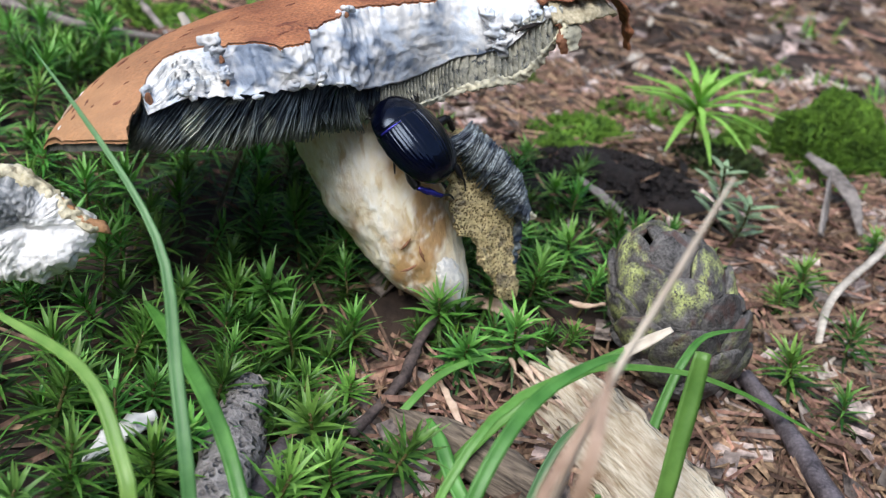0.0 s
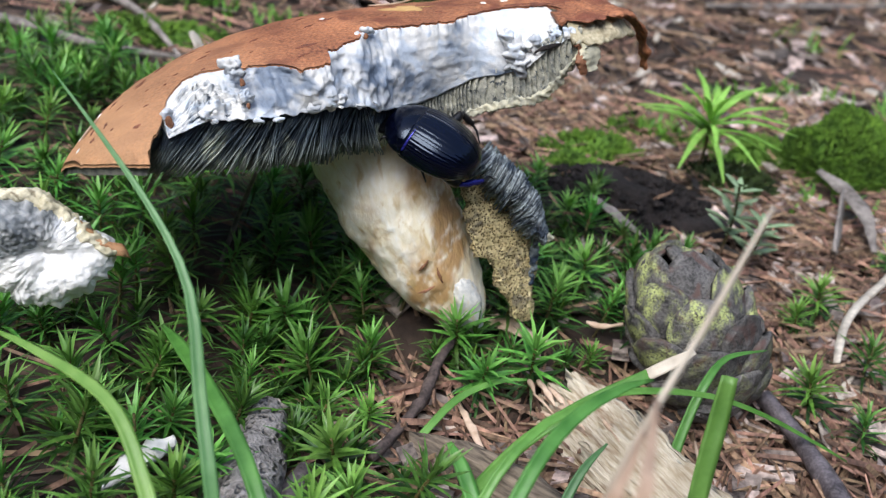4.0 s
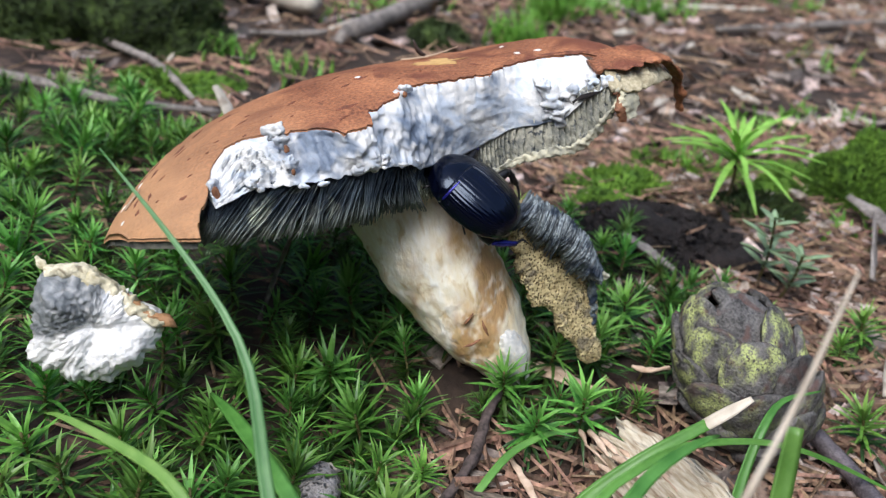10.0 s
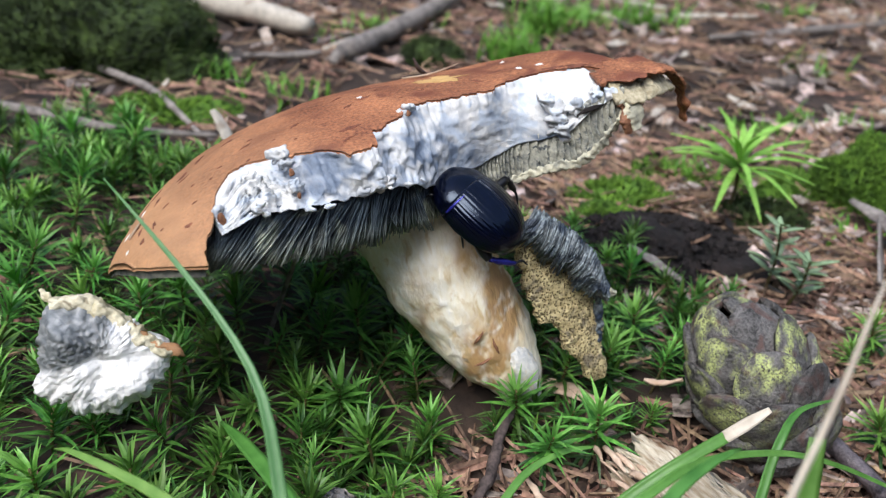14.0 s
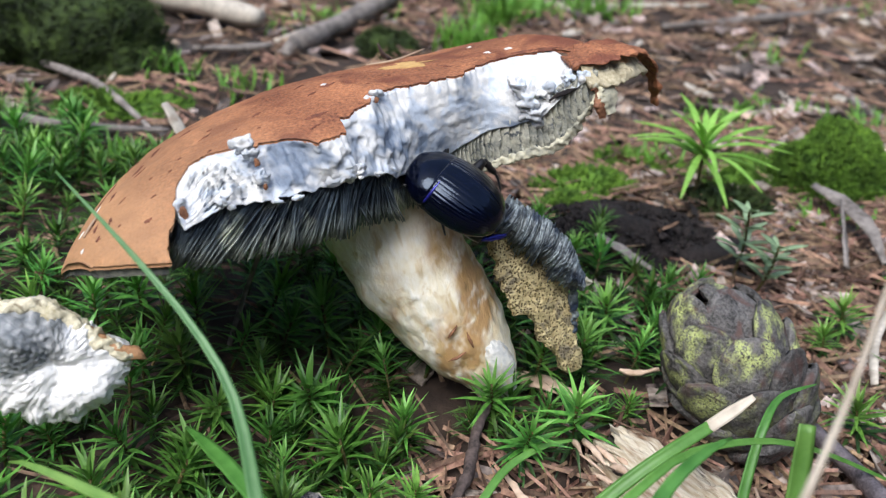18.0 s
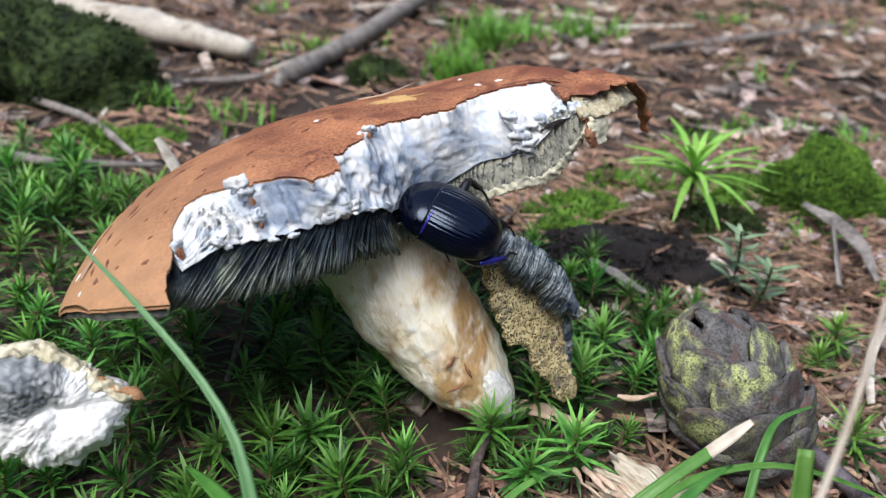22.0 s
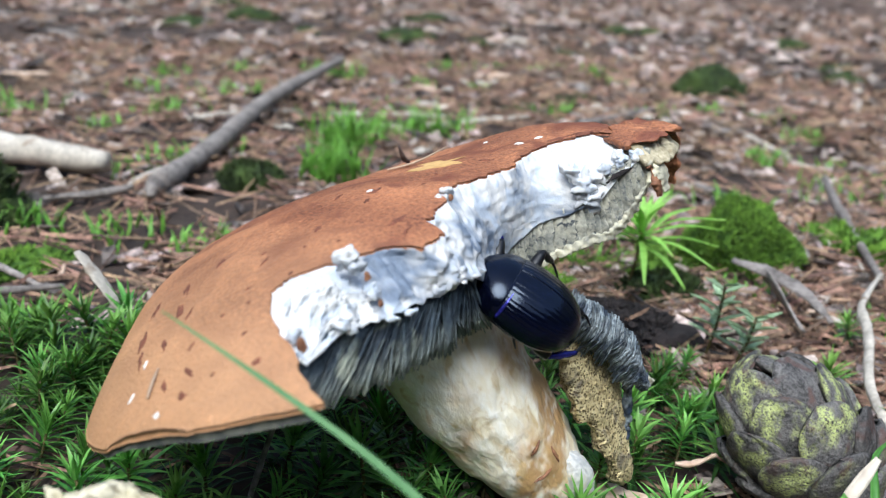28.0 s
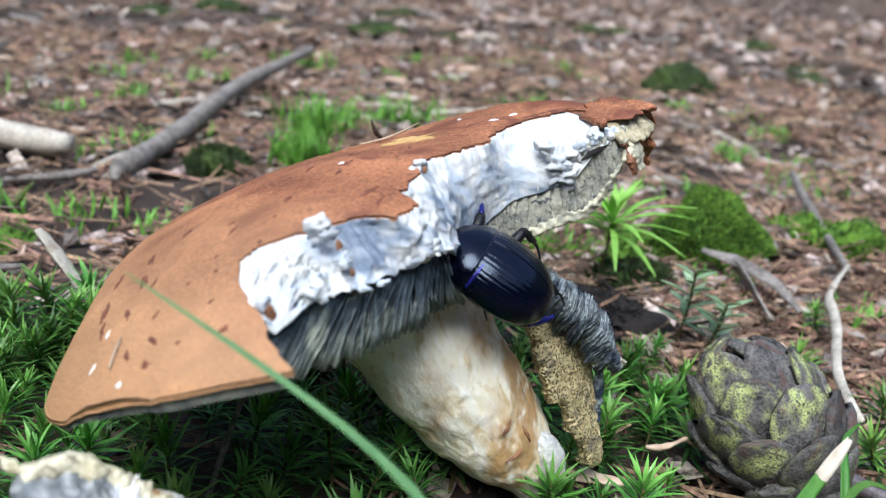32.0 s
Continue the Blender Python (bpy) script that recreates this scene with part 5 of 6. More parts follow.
grass([(0.0150, 0.0900, -0.013), (0.0195, 0.0985, 0.010), (0.0265, 0.1085, 0.0200), (0.0342, 0.1167, 0.0212), (0.0453, 0.1276, 0.0190), (0.0639, 0.1408, 0.0119), (0.0794, 0.1490, 0.0042), (0.0968, 0.1550, -0.0054), (0.1060, 0.1560, -0.0100)], (0.0014, 0.0015, 0.0015, 0.0015, 0.0014, 0.0013, 0.0012, 0.0009, 0.0004), GRASS, "long arching green grass blade before the cone")
grass([(0.0200, 0.0840, -0.013), (0.0225, 0.0900, 0.014), (0.0275, 0.0995, 0.0245), (0.0340, 0.1085, 0.0275), (0.0416, 0.1156, 0.0284), (0.0470, 0.1200, 0.0275)], (0.0020, 0.0022, 0.0022, 0.0020, 0.0014, 0.0004), GRASS, "blurred green grass blade close by")
grass([(0.0300, 0.1190, -0.013), (0.0250, 0.1245, -0.0085), (0.0215, 0.1310, -0.0050), (0.0190, 0.1365, -0.0045)], (0.0026, 0.0030, 0.0028, 0.0010), GRASS, "short light green grass blade over decayed wood")
grass([(0.0360, 0.1130, -0.013), (0.0385, 0.1200, -0.004), (0.0420, 0.1260, 0.002), (0.0465, 0.1310, 0.005)], (0.0014, 0.0018, 0.0016, 0.0004), GRASS_BLUE, "thin bluish grass blade over rotten wood")
grass([(0.0490, 0.1080, -0.013), (0.0482, 0.1110, -0.004), (0.0476, 0.1140, 0.003)], (0.0024, 0.0026, 0.0010), GRASS, "short yellow-green grass blade")
v_, f_ = rod([(0.0270, 0.0735, -0.014), (0.0285, 0.0742, 0.020), (0.0300, 0.0746, 0.0420), (0.0322, 0.0758, 0.0530), (0.0345, 0.0782, 0.0588), (0.0371, 0.0815, 0.0636), (0.0400, 0.0858, 0.0682), (0.0428, 0.0900, 0.0722)], (0.0008, 0.0008, 0.0008, 0.0007, 0.0006, 0.0006, 0.0005, 0.0003), 8, 30, 0.15, 300, 0.6)
thing("dry_grass_stalk", "bent dry tan grass stalk", "dry grass", data=mesh("dry_grass_stalk", v_, f_, STALK))
grass([(0.0262, 0.0560, -0.014), (0.0262, 0.0558, 0.0300), (0.0264, 0.0560, 0.0574), (0.0279, 0.0614, 0.0582), (0.0296, 0.0690, 0.0598)], (0.0010, 0.0012, 0.0014, 0.0012, 0.0005), WITHERED, "withered pinkish brown grass leaf", "dry grass")
grass([(0.0205, 0.0500, -0.014), (0.0218, 0.0520, 0.0300), (0.0231, 0.0552, 0.0546), (0.0257, 0.0598, 0.0566), (0.0280, 0.0650, 0.0588)], (0.0008, 0.0010, 0.0011, 0.0010, 0.0004), WITHERED, "curled withered grass leaf", "dry grass")


# ---- wood, twigs and chips ----
def stick(name, label, pts, radii, material, category="twig", sides=10, n=24, rough=0.25, scale=160, flat=1.0):
    v, f = rod(pts, radii, sides, n, rough, scale, flat)
    return thing(name, label, category, data=mesh(name, v, f, material))


bough = stick("fallen_branch", "thick grey fallen branch on the litter", [(-0.0405, 0.418, 0.006), (-0.012, 0.482, 0.009), (0.03, 0.585, 0.016), (0.085, 0.70, 0.021), (0.122, 0.775, 0.024)], (0.0042, 0.0047, 0.0045, 0.0038, 0.0028), TWIG, "branch", 14, 40, 0.18, 60)
part("broken_stub", mesh("broken_stub", *rod([(-0.0385, 0.422, 0.006), (-0.042, 0.414, 0.006), (-0.044, 0.409, 0.003)], (0.0036, 0.0030, 0.0016), 10, 12, 0.3, 200), TWIG), bough, "short broken side stub")
stick("barkless_branch", "pale weathered barkless piece of branch", [(-0.165, 0.505, 0.012), (-0.112, 0.475, 0.012), (-0.0587, 0.446, 0.009)], (0.0075, 0.0075, 0.0045), PALE_WOOD, "branch", 12, 24, 0.3, 80)
stick("twig", "long thin grey twig on litter", [(-0.20, 0.315, 0.004), (-0.145, 0.312, 0.004), (-0.105, 0.300, 0.004), (-0.072, 0.305, 0.003)], (0.0014, 0.0018, 0.0016, 0.0008), TWIG)
stick("twig", "slanted grey twig on litter", [(-0.135, 0.37, 0.004), (-0.105, 0.345, 0.004), (-0.078, 0.305, 0.003)], (0.0012, 0.0016, 0.0008), TWIG)
stick("twig", "pale straight twig on litter", [(-0.085, 0.405, 0.004), (-0.062, 0.408, 0.005), (-0.050, 0.414, 0.006)], (0.0010, 0.0015, 0.0012), TWIG)
stick("twig", "thin grey twig on needle litter", [(0.275, 0.40, 0.009), (0.225, 0.335, 0.011), (0.185, 0.268, 0.004)], (0.0014, 0.002, 0.0012), TWIG)
stick("twig", "long grey twig in the far litter", [(0.150, 0.515, 0.008), (0.21, 0.545, 0.01), (0.30, 0.60, 0.012)], (0.0014, 0.0024, 0.0024), TWIG)
stick("twig", "curved barkless pale twig", [(0.112, 0.186, -0.004), (0.120, 0.203, 0.000), (0.140, 0.226, 0.004), (0.152, 0.242, 0.006), (0.178, 0.262, 0.008)], (0.0010, 0.0013, 0.0015, 0.0014, 0.0010), PALE_WOOD, flat=0.6)
stick("twig", "dark scaly twig under the stem", [(0.0190, 0.1700, -0.003), (0.0160, 0.1620, -0.0055), (0.0130, 0.1500, -0.0075), (0.0050, 0.1350, -0.010)], (0.0009, 0.0011, 0.0012, 0.0011), DARK_TWIG, rough=0.5, scale=500)
stick("twig", "smooth dark purplish twig beside the cone", [(0.0900, 0.1700, -0.006), (0.0960, 0.1560, -0.008), (0.1000, 0.1350, -0.009), (0.1050, 0.1150, -0.01)], (0.0018, 0.0022, 0.0026, 0.0028), PURPLE_TWIG, rough=0.2)
for label, pts, radii, material in (("short grey stick with rough scaly bark", [(-0.0165, 0.1420, -0.0080), (-0.0155, 0.1280, -0.0095), (-0.0150, 0.1120, -0.0100), (-0.0145, 0.0980, -0.011)], (0.0038, 0.0052, 0.0055, 0.0055), GREY_BARK),
                                    ("dark speckled stick beside the grey one", [(-0.0065, 0.1300, -0.0105), (-0.0085, 0.1180, -0.0115), (-0.0105, 0.1050, -0.012)], (0.0020, 0.0030, 0.0032), PURPLE_TWIG)):
    short = thing("bark_stick", label, "stick")
    part("bark", mesh("bark", *rod(pts, radii, 24, 44, 0.25, 260), material), short)
    tip, way = Vector(pts[0]), (Vector(pts[0]) - Vector(pts[1])).normalized()
    part("broken_end", mesh("broken_end", *lump(tip + way * 0.0002, (radii[0] * 0.92, radii[0] * 0.92, 0.0009), 3.0, 0.5, 500, 20, 10, way.to_track_quat("Z", "Y").to_matrix()), PALE_WOOD), short, "paler broken end")
v_, f_ = split_log([(0.0425, 0.1600, -0.0085), (0.0490, 0.1490, -0.0085), (0.0585, 0.1340, -0.0090), (0.0690, 0.1170, -0.0095)], (0.0070, 0.0086, 0.0092, 0.0095), 120, 80, 0.62, 1.0, 0.13)
rotten = thing("rotten_wood", "split pale rotten wood with a crumbling end", "wood")
part("split_log", mesh("split_log", v_, f_, ROT_WOOD), rotten)
rw = random.Random(31)
for k in range(34):
    s = rw.random() ** 1.6
    p = Vector((0.0415, 0.1610, -0.0065)).lerp(Vector((0.0520, 0.1440, -0.0040)), s) + Vector((rw.uniform(-0.006, 0.003), rw.uniform(-0.003, 0.003), rw.uniform(-0.002, 0.0015)))
    d = Vector((0.0265 + rw.uniform(-0.012, 0.012), -0.043, rw.uniform(-0.012, 0.012))).normalized() * rw.uniform(0.0012, 0.0042)
    w = rw.uniform(0.0003, 0.0008)
    v_, f_ = rod([p - d, p + Vector((0, 0, 0.0003)), p + d], (w * 0.6, w, w * 0.3), 6, 6, 0.5, 900, 0.6)
    part("wood_fibre", mesh("wood_fibre", v_, f_, rw.choice((ROT_WOOD, CHIP, CHIP, DARK_TWIG))), rotten)
v_, f_ = split_log([(0.0130, 0.1400, -0.0100), (0.0225, 0.1355, -0.0085), (0.0330, 0.1290, -0.0085), (0.0420, 0.1220, -0.0095)], (0.0024, 0.0036, 0.0040, 0.0038), 40, 60, 0.8, 5.0)
thing("rotten_wood", "dark decayed piece of wood", "wood", data=mesh("rotten_wood", v_, f_, DARK_ROT))
v_, f_ = lump((0.068, 0.258, -0.010), (0.037, 0.021, 0.015), 4, 0.35, 70, 40, 24)
thing("humus_mound", "low mound of dark crumbly humus", "soil", data=mesh("humus_mound", v_, f_, DARK_SOIL))
stick("thin_stem", "thin grey dead stem under the cap", [(-0.0380, 0.1960, -0.010), (-0.0345, 0.1945, 0.004), (-0.0305, 0.1930, 0.018)], (0.0005, 0.0006, 0.0005), TWIG)


def chip(pts, width, thick, material, label, name="wood_chip"):
    v, f = ribbon([(*p, width * k) for p, k in zip(pts, (0.5, 1.0, 0.9, 0.3))], 16, (0.3, 1, 0.3), thick, thick * 0.5, 400, 10)
    return thing(name, label, "wood chip", group="loose chips", data=mesh(name, v, f, material))


chip([(0.026, 0.184, -0.0055), (0.031, 0.182, -0.0050), (0.036, 0.1795, -0.0052), (0.0415, 0.177, -0.006)], 0.004, 0.001, CHIP, "pinkish wood chip at the stem foot")
chip([(-0.0676, 0.2778, 0.0210), (-0.0640, 0.2750, 0.0165), (-0.0605, 0.2725, 0.0115), (-0.0560, 0.2692, 0.0050)], 0.0045, 0.001, PALE_WOOD, "pale leaning wood sliver", "wood_sliver")
chip([(0.143, 0.278, 0.006), (0.139, 0.268, 0.006), (0.133, 0.252, 0.004), (0.128, 0.238, 0.001)], 0.006, 0.0012, TWIG, "grey weathered wood sliver", "wood_sliver")
chip([(0.136, 0.284, 0.008), (0.140, 0.270, 0.008), (0.142, 0.255, 0.006), (0.140, 0.240, 0.002)], 0.005, 0.001, TWIG, "grey weathered wood sliver", "wood_sliver")
chip([(0.056, 0.243, 0.004), (0.060, 0.240, 0.003), (0.066, 0.235, 0.001), (0.070, 0.231, 0.0)], 0.003, 0.001, TWIG, "grey wood chip on dark humus")
chip([(0.0215, 0.1545, -0.009), (0.0235, 0.1480, -0.0085), (0.0262, 0.1405, -0.0085), (0.0285, 0.1340, -0.0095)], 0.0016, 0.0008, CHIP, "thin pale splinter on the litter", "wood_sliver")
chip([(0.0290, 0.1400, -0.0100), (0.0310, 0.1350, -0.009), (0.0335, 0.1290, -0.009), (0.0350, 0.1250, -0.0100)], 0.0014, 0.0007, NEEDLE, "reddish brown splinter on the litter", "wood_sliver")
chip([(0.0700, 0.1500, -0.0060), (0.0715, 0.1440, -0.0100), (0.0722, 0.1390, -0.0120), (0.0728, 0.1330, -0.0130)], 0.0014, 0.0007, CHIP, "upright brown splinter before the cone", "wood_sliver")
chip([(0.0500, 0.1835, -0.002), (0.0520, 0.1825, -0.002), (0.0545, 0.1815, -0.001), (0.0575, 0.1800, 0.001)], 0.0016, 0.0008, CHIP, "pale splinter under the cone", "wood_sliver")
chip([(-0.0300, 0.1270, -0.006), (-0.0335, 0.1230, -0.006), (-0.0370, 0.1185, -0.0075), (-0.0400, 0.1150, -0.009)], 0.0042, 0.002, FLESH_WHITE, "small white mushroom crumb", "mushroom_crumb")


# ---- moss, seedling and litter ----
def moss_plant_meshes(seed):
    """A shoot with narrow pointed keeled leaves, spreading below and upright at the tip."""
    r = random.Random(seed)
    H = r.uniform(0.012, 0.018)
    top, low, count = [], [], r.randrange(36, 48)
    up = Vector((0, 0, 1))
    for k in range(count):
        s = k / (count - 1)
        a = k * 2.39996 + r.uniform(-0.4, 0.4)
        z0 = H * (0.35 + 0.64 * s)
        rise = 0.05 + 1.25 * s ** 1.6 + r.uniform(-0.16, 0.16)
        L = (0.0105 - 0.0045 * s ** 2) * r.uniform(0.75, 1.15)
        d = Vector((math.cos(a), math.sin(a), 0))
        side = d.cross(up)
        w, droop, sway = 0.00050 * r.uniform(0.85, 1.12), r.uniform(0.05, 0.26), r.uniform(-0.08, 0.08)
        p, v = d * 0.0003 + up * z0, []
        for q, (step, wide) in enumerate(((0.0, 0.75), (0.30, 1.0), (0.34, 0.66), (0.36, 0.0))):
            b = rise + 0.15 - droop * q
            run = (d * math.cos(b) + up * math.sin(b) + side * sway * q).normalized()
            p = p + run * L * step
            if wide:
                keel = (run.cross(side)).normalized() * w * 0.55 * wide
                keel = -keel if keel.z > 0 else keel
                v += [p - side * w * wide, p + keel, p + side * w * wide, p + keel * 0.35]
            else:
                v.append(p)
        f = []
        for q in (0, 4):
            f += [(q, q + 1, q + 5, q + 4), (q + 1, q + 2, q + 6, q + 5), (q + 2, q + 3, q + 7, q + 6), (q + 3, q, q + 4, q + 7)]
        f += [(8, 9, 12), (9, 10, 12), (10, 11, 12), (11, 8, 12)]
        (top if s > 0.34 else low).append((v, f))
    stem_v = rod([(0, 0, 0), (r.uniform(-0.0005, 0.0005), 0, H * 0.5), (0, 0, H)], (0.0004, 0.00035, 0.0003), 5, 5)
    return (mesh("leaf_rosette", *many(top), MOSS_LEAF, False), mesh("lower_leaves", *many(low), MOSS_LOW_SHADED, False), mesh("stem", *stem_v, MOSS_STEM))


MOSS = [moss_plant_meshes(k) for k in range(12)]


def moss_plant(x, y, z, k, size, tilt, turn, label):
    m = Matrix.Translation((x, y, z)) @ Euler((tilt[0], tilt[1], turn)).to_matrix().to_4x4() @ Matrix.Scale(size, 4)
    p = thing("moss_plant", label, "moss", group="haircap moss plants", m=m)
    for nm, data in zip(("leaf_rosette", "lower_leaves", "stem"), MOSS[k % len(MOSS)]):
        part(nm, data, p)
    return p


def clear(x, y):
    """Whether moss may stand here: not in the stem, cone, wood or piece."""
    for cx, cy, rx, ry in ((0.012, 0.176, 0.010, 0.009), (0.071, 0.170, 0.020, 0.017), (0.052, 0.142, 0.022, 0.020), (-0.0155, 0.118, 0.007, 0.026), (-0.0675, 0.146, 0.011, 0.006), (0.02, 0.137, 0.012, 0.008), (0.0115, 0.151, 0.0078, 0.019), (0.024, 0.146, 0.008, 0.009)):
        if ((x - cx) / rx) ** 2 + ((y - cy) / ry) ** 2 < 1:
            return False
    return True


def in_moss(x, y):
    """The haircap moss bed and its outliers."""
    if x < 0.012 and 0.10 < y < 0.258 + 0.75 * max(0, -x - 0.045) and x > -0.24:
        return True
    if ((x - 0.052) / 0.027) ** 2 + ((y - 0.207) / 0.034) ** 2 < 1:
        return True
    if 0.012 <= x < 0.03 + 0.35 * max(0, y - 0.165) and 0.148 < y < 0.25:
        return True
    return False


NAMED_MOSS = [(-0.048, 0.122), (-0.048, 0.156), (-0.060, 0.134), (-0.026, 0.114), (-0.025, 0.158), (-0.030, 0.181), (-0.013, 0.183), (-0.007, 0.143), (0.003, 0.162), (0.005, 0.117), (0.000, 0.130),
              (0.025, 0.162), (0.038, 0.166), (0.051, 0.1755), (0.054, 0.190), (0.054, 0.229), (0.069, 0.232), (0.104, 0.172), (0.112, 0.162), (0.121, 0.188), (-0.009, 0.168), (-0.017, 0.172), (-0.038, 0.168),
              (-0.034, 0.135), (-0.022, 0.146), (-0.073, 0.267), (-0.080, 0.258), (-0.076, 0.218), (-0.058, 0.203), (-0.066, 0.245), (-0.088, 0.240), (-0.062, 0.222), (0.109, 0.205), (0.118, 0.214), (0.146, 0.238), (0.079, 0.226), (0.042, 0.210), (0.044, 0.196), (0.090, 0.212)]
rm = random.Random(21)
spots = []
for x, y in NAMED_MOSS:
    spots.append((x, y))
rq = random.Random(6)
for _ in range(400):
    a, q = rq.uniform(0, 6.28), rq.random() ** 0.5
    x, y = 0.054 + 0.024 * q * math.cos(a), 0.210 + 0.024 * q * math.sin(a)
    if clear(x, y) and all((x - p) ** 2 + (y - w) ** 2 > 0.0085 ** 2 for p, w in spots):
        spots.append((x, y))
tries = 0
while len(spots) < 298 and tries < 30000:
    tries += 1
    x, y = rm.uniform(-0.125, 0.075), rm.uniform(0.095, 0.33)
    if in_moss(x, y) and clear(x, y) and all((x - a) ** 2 + (y - b) ** 2 > 0.0098 ** 2 for a, b in spots):
        spots.append((x, y))
for k, (x, y) in enumerate(spots):
    edge = 0.92 if x > 0.03 else 1.0
    moss_plant(x, y, height(x, y) - 0.001, k, edge * rm.uniform(0.72, 1.18), (rm.uniform(-0.36, 0.36), rm.uniform(-0.36, 0.36)), rm.uniform(0, 6.28),
               "green haircap moss plant with pointed star-shaped leaves")


def small_moss(count, seed, box, inside, lo, hi):
    r = random.Random(seed)
    base = [[(np.array(v), f) for v, f in [(lambda me: ([tuple(p.co) for p in me.vertices], [tuple(q.vertices) for q in me.polygons]))(MOSS[k][0])]][0] for k in range(4)]
    out = []
    while len(out) < count:
        x, y = r.uniform(box[0], box[1]), r.uniform(box[2], box[3])
        if not inside(x, y):
            continue
        v, f = base[r.randrange(4)]
        a, s = r.uniform(0, 6.28), r.uniform(lo, hi)
        R = np.array([[math.cos(a), -math.sin(a), 0], [math.sin(a), math.cos(a), 0], [0, 0, 1]])
        out.append(((v @ R.T * s + (x, y, height(x, y) - 0.004)).tolist(), f))
    return many(out)


# the same rosettes again, in a green that has the shade between plants painted in
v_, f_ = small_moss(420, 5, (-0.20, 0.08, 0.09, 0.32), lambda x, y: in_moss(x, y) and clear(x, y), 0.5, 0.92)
thing("moss_bed", "dense green haircap moss between the taller plants", "moss", kind="stuff", data=mesh("moss_bed", v_, f_, MOSS_BED_SHADED, False))


def cushion(name, c, size, seed, label, count, material=CUSHION, rough=0.28, wave=55):
    """A moss hummock: a lumpy body covered with short shoots."""
    r = random.Random(seed)
    hum = thing(name, label, "moss")
    v, f = lump(c, size, seed, rough, wave, 48, 32)
    part("hummock", mesh("hummock", v, f, material), hum)
    out = []
    for _ in range(count):
        a, b = r.uniform(0, 6.28), math.acos(r.uniform(0.0, 1.0))
        o = Vector((math.sin(b) * math.cos(a) * size[0], math.sin(b) * math.sin(a) * size[1], math.cos(b) * size[2]))
        o *= 1 + rough * fbm(o + Vector((seed, seed * 2, 0)), wave)
        p = Vector(c) + o
        up = (o.normalized() + Vector((r.uniform(-0.6, 0.6), r.uniform(-0.6, 0.6), 0.6))).normalized()
        L, w = r.uniform(0.0016, 0.0034), r.uniform(0.0003, 0.0006)
        s = up.orthogonal().normalized()
        q = up.cross(s)
        mid = p + up * L * 0.5
        out.append(([p - s * w * 0.5, p + s * w * 0.5, mid + s * w + q * w, mid - s * w + q * w, mid - q * w, p + up * L], [(0, 1, 2, 3), (1, 4, 2), (0, 3, 4), (3, 2, 5), (2, 4, 5), (4, 3, 5)]))
    v, f = many(out)
    tagged(part("shoot_cover", mesh("shoot_cover", v, f, material, False), hum), kind="stuff")


cushion("moss_hummock", (-0.150, 0.390, 0.0), (0.050, 0.030, 0.029), 3, "dark green mossy hummock on the forest floor", 6000, CUSHION_SHADED, 0.55, 45)
cushion("moss_hummock", (0.152, 0.301, -0.001), (0.021, 0.016, 0.023), 5, "bright green moss hummock beside the seedling", 4500)
cushion("moss_hummock", (0.000, 0.437, 0.002), (0.013, 0.010, 0.009), 7, "small olive moss cushion", 500, CUSHION_SHADED)
cushion("moss_hummock", (0.408, 0.69, 0.012), (0.035, 0.022, 0.022), 9, "far dark green moss cushion", 500, CUSHION_SHADED)
cushion("moss_hummock", (0.062, 0.287, -0.003), (0.016, 0.009, 0.008), 11, "thin green moss over dark humus", 500)
cushion("moss_hummock", (0.108, 0.283, -0.003), (0.014, 0.008, 0.007), 12, "thin green moss over dark humus", 400, CUSHION_SHADED)

for k, (x, y, a, b, h) in enumerate(((0.085, 0.315, 0.018, 0.012, 0.006), (0.128, 0.308, 0.020, 0.012, 0.008), (0.205, 0.305, 0.022, 0.014, 0.010), (-0.095, 0.335, 0.020, 0.012, 0.007), (0.040, 0.335, 0.012, 0.008, 0.006), (0.052, 0.268, 0.010, 0.006, 0.006))):
    cushion("moss_hummock", (x, y, height(x, y) - 0.002), (a, b, h), 60 + k, "flat green moss cushion in the litter", 700, CUSHION, 0.6, 70)


rc = random.Random(15)
for k in range(34):
    x, y = rc.uniform(-0.3, 0.9), rc.uniform(0.5, 1.9)
    w = rc.uniform(0.012, 0.03) * (0.6 + 0.5 * y)
    cushion("moss_hummock", (x, y, height(x, y) - 0.004), (w, w * 0.7, w * 0.45), 20 + k, "small dark moss cushion in the far litter", 160, CUSHION_SHADED)


def seedling():
    s = thing("larch_seedling", "small bright green conifer seedling with a needle whorl", "seedling")
    base, top = Vector((0.098, 0.288, -0.004)), Vector((0.093, 0.274, 0.022))
    v, f = rod([base, (base + top) / 2 + Vector((0.001, 0, 0)), top], (0.0005, 0.0005, 0.0006), 6, 8)
    part("stem", mesh("stem", v, f, MOSS_STEM), s)
    r = random.Random(4)
    for k in range(26):
        a = k * 2.39996
        rise = r.uniform(-0.15, 0.6) if k < 20 else r.uniform(0.7, 1.2)
        L = r.uniform(0.021, 0.029) * (1 if k < 20 else 0.6)
        d = Vector((math.cos(a), math.sin(a), 0))
        p0 = top + Vector((0, 0, -0.004 + 0.005 * k / 26))
        p1 = p0 + (d * math.cos(rise) + Vector((0, 0, math.sin(rise)))) * L * 0.5
        p2 = p0 + (d * math.cos(rise - 0.2) + Vector((0, 0, math.sin(rise - 0.2)))) * L
        v, f = blade([p0, p1, p2], (0.0012, 0.0023, 0.0006), n=7, keel=0.1)
        part("needle", mesh("needle", v, f, LARCH), s)


seedling()


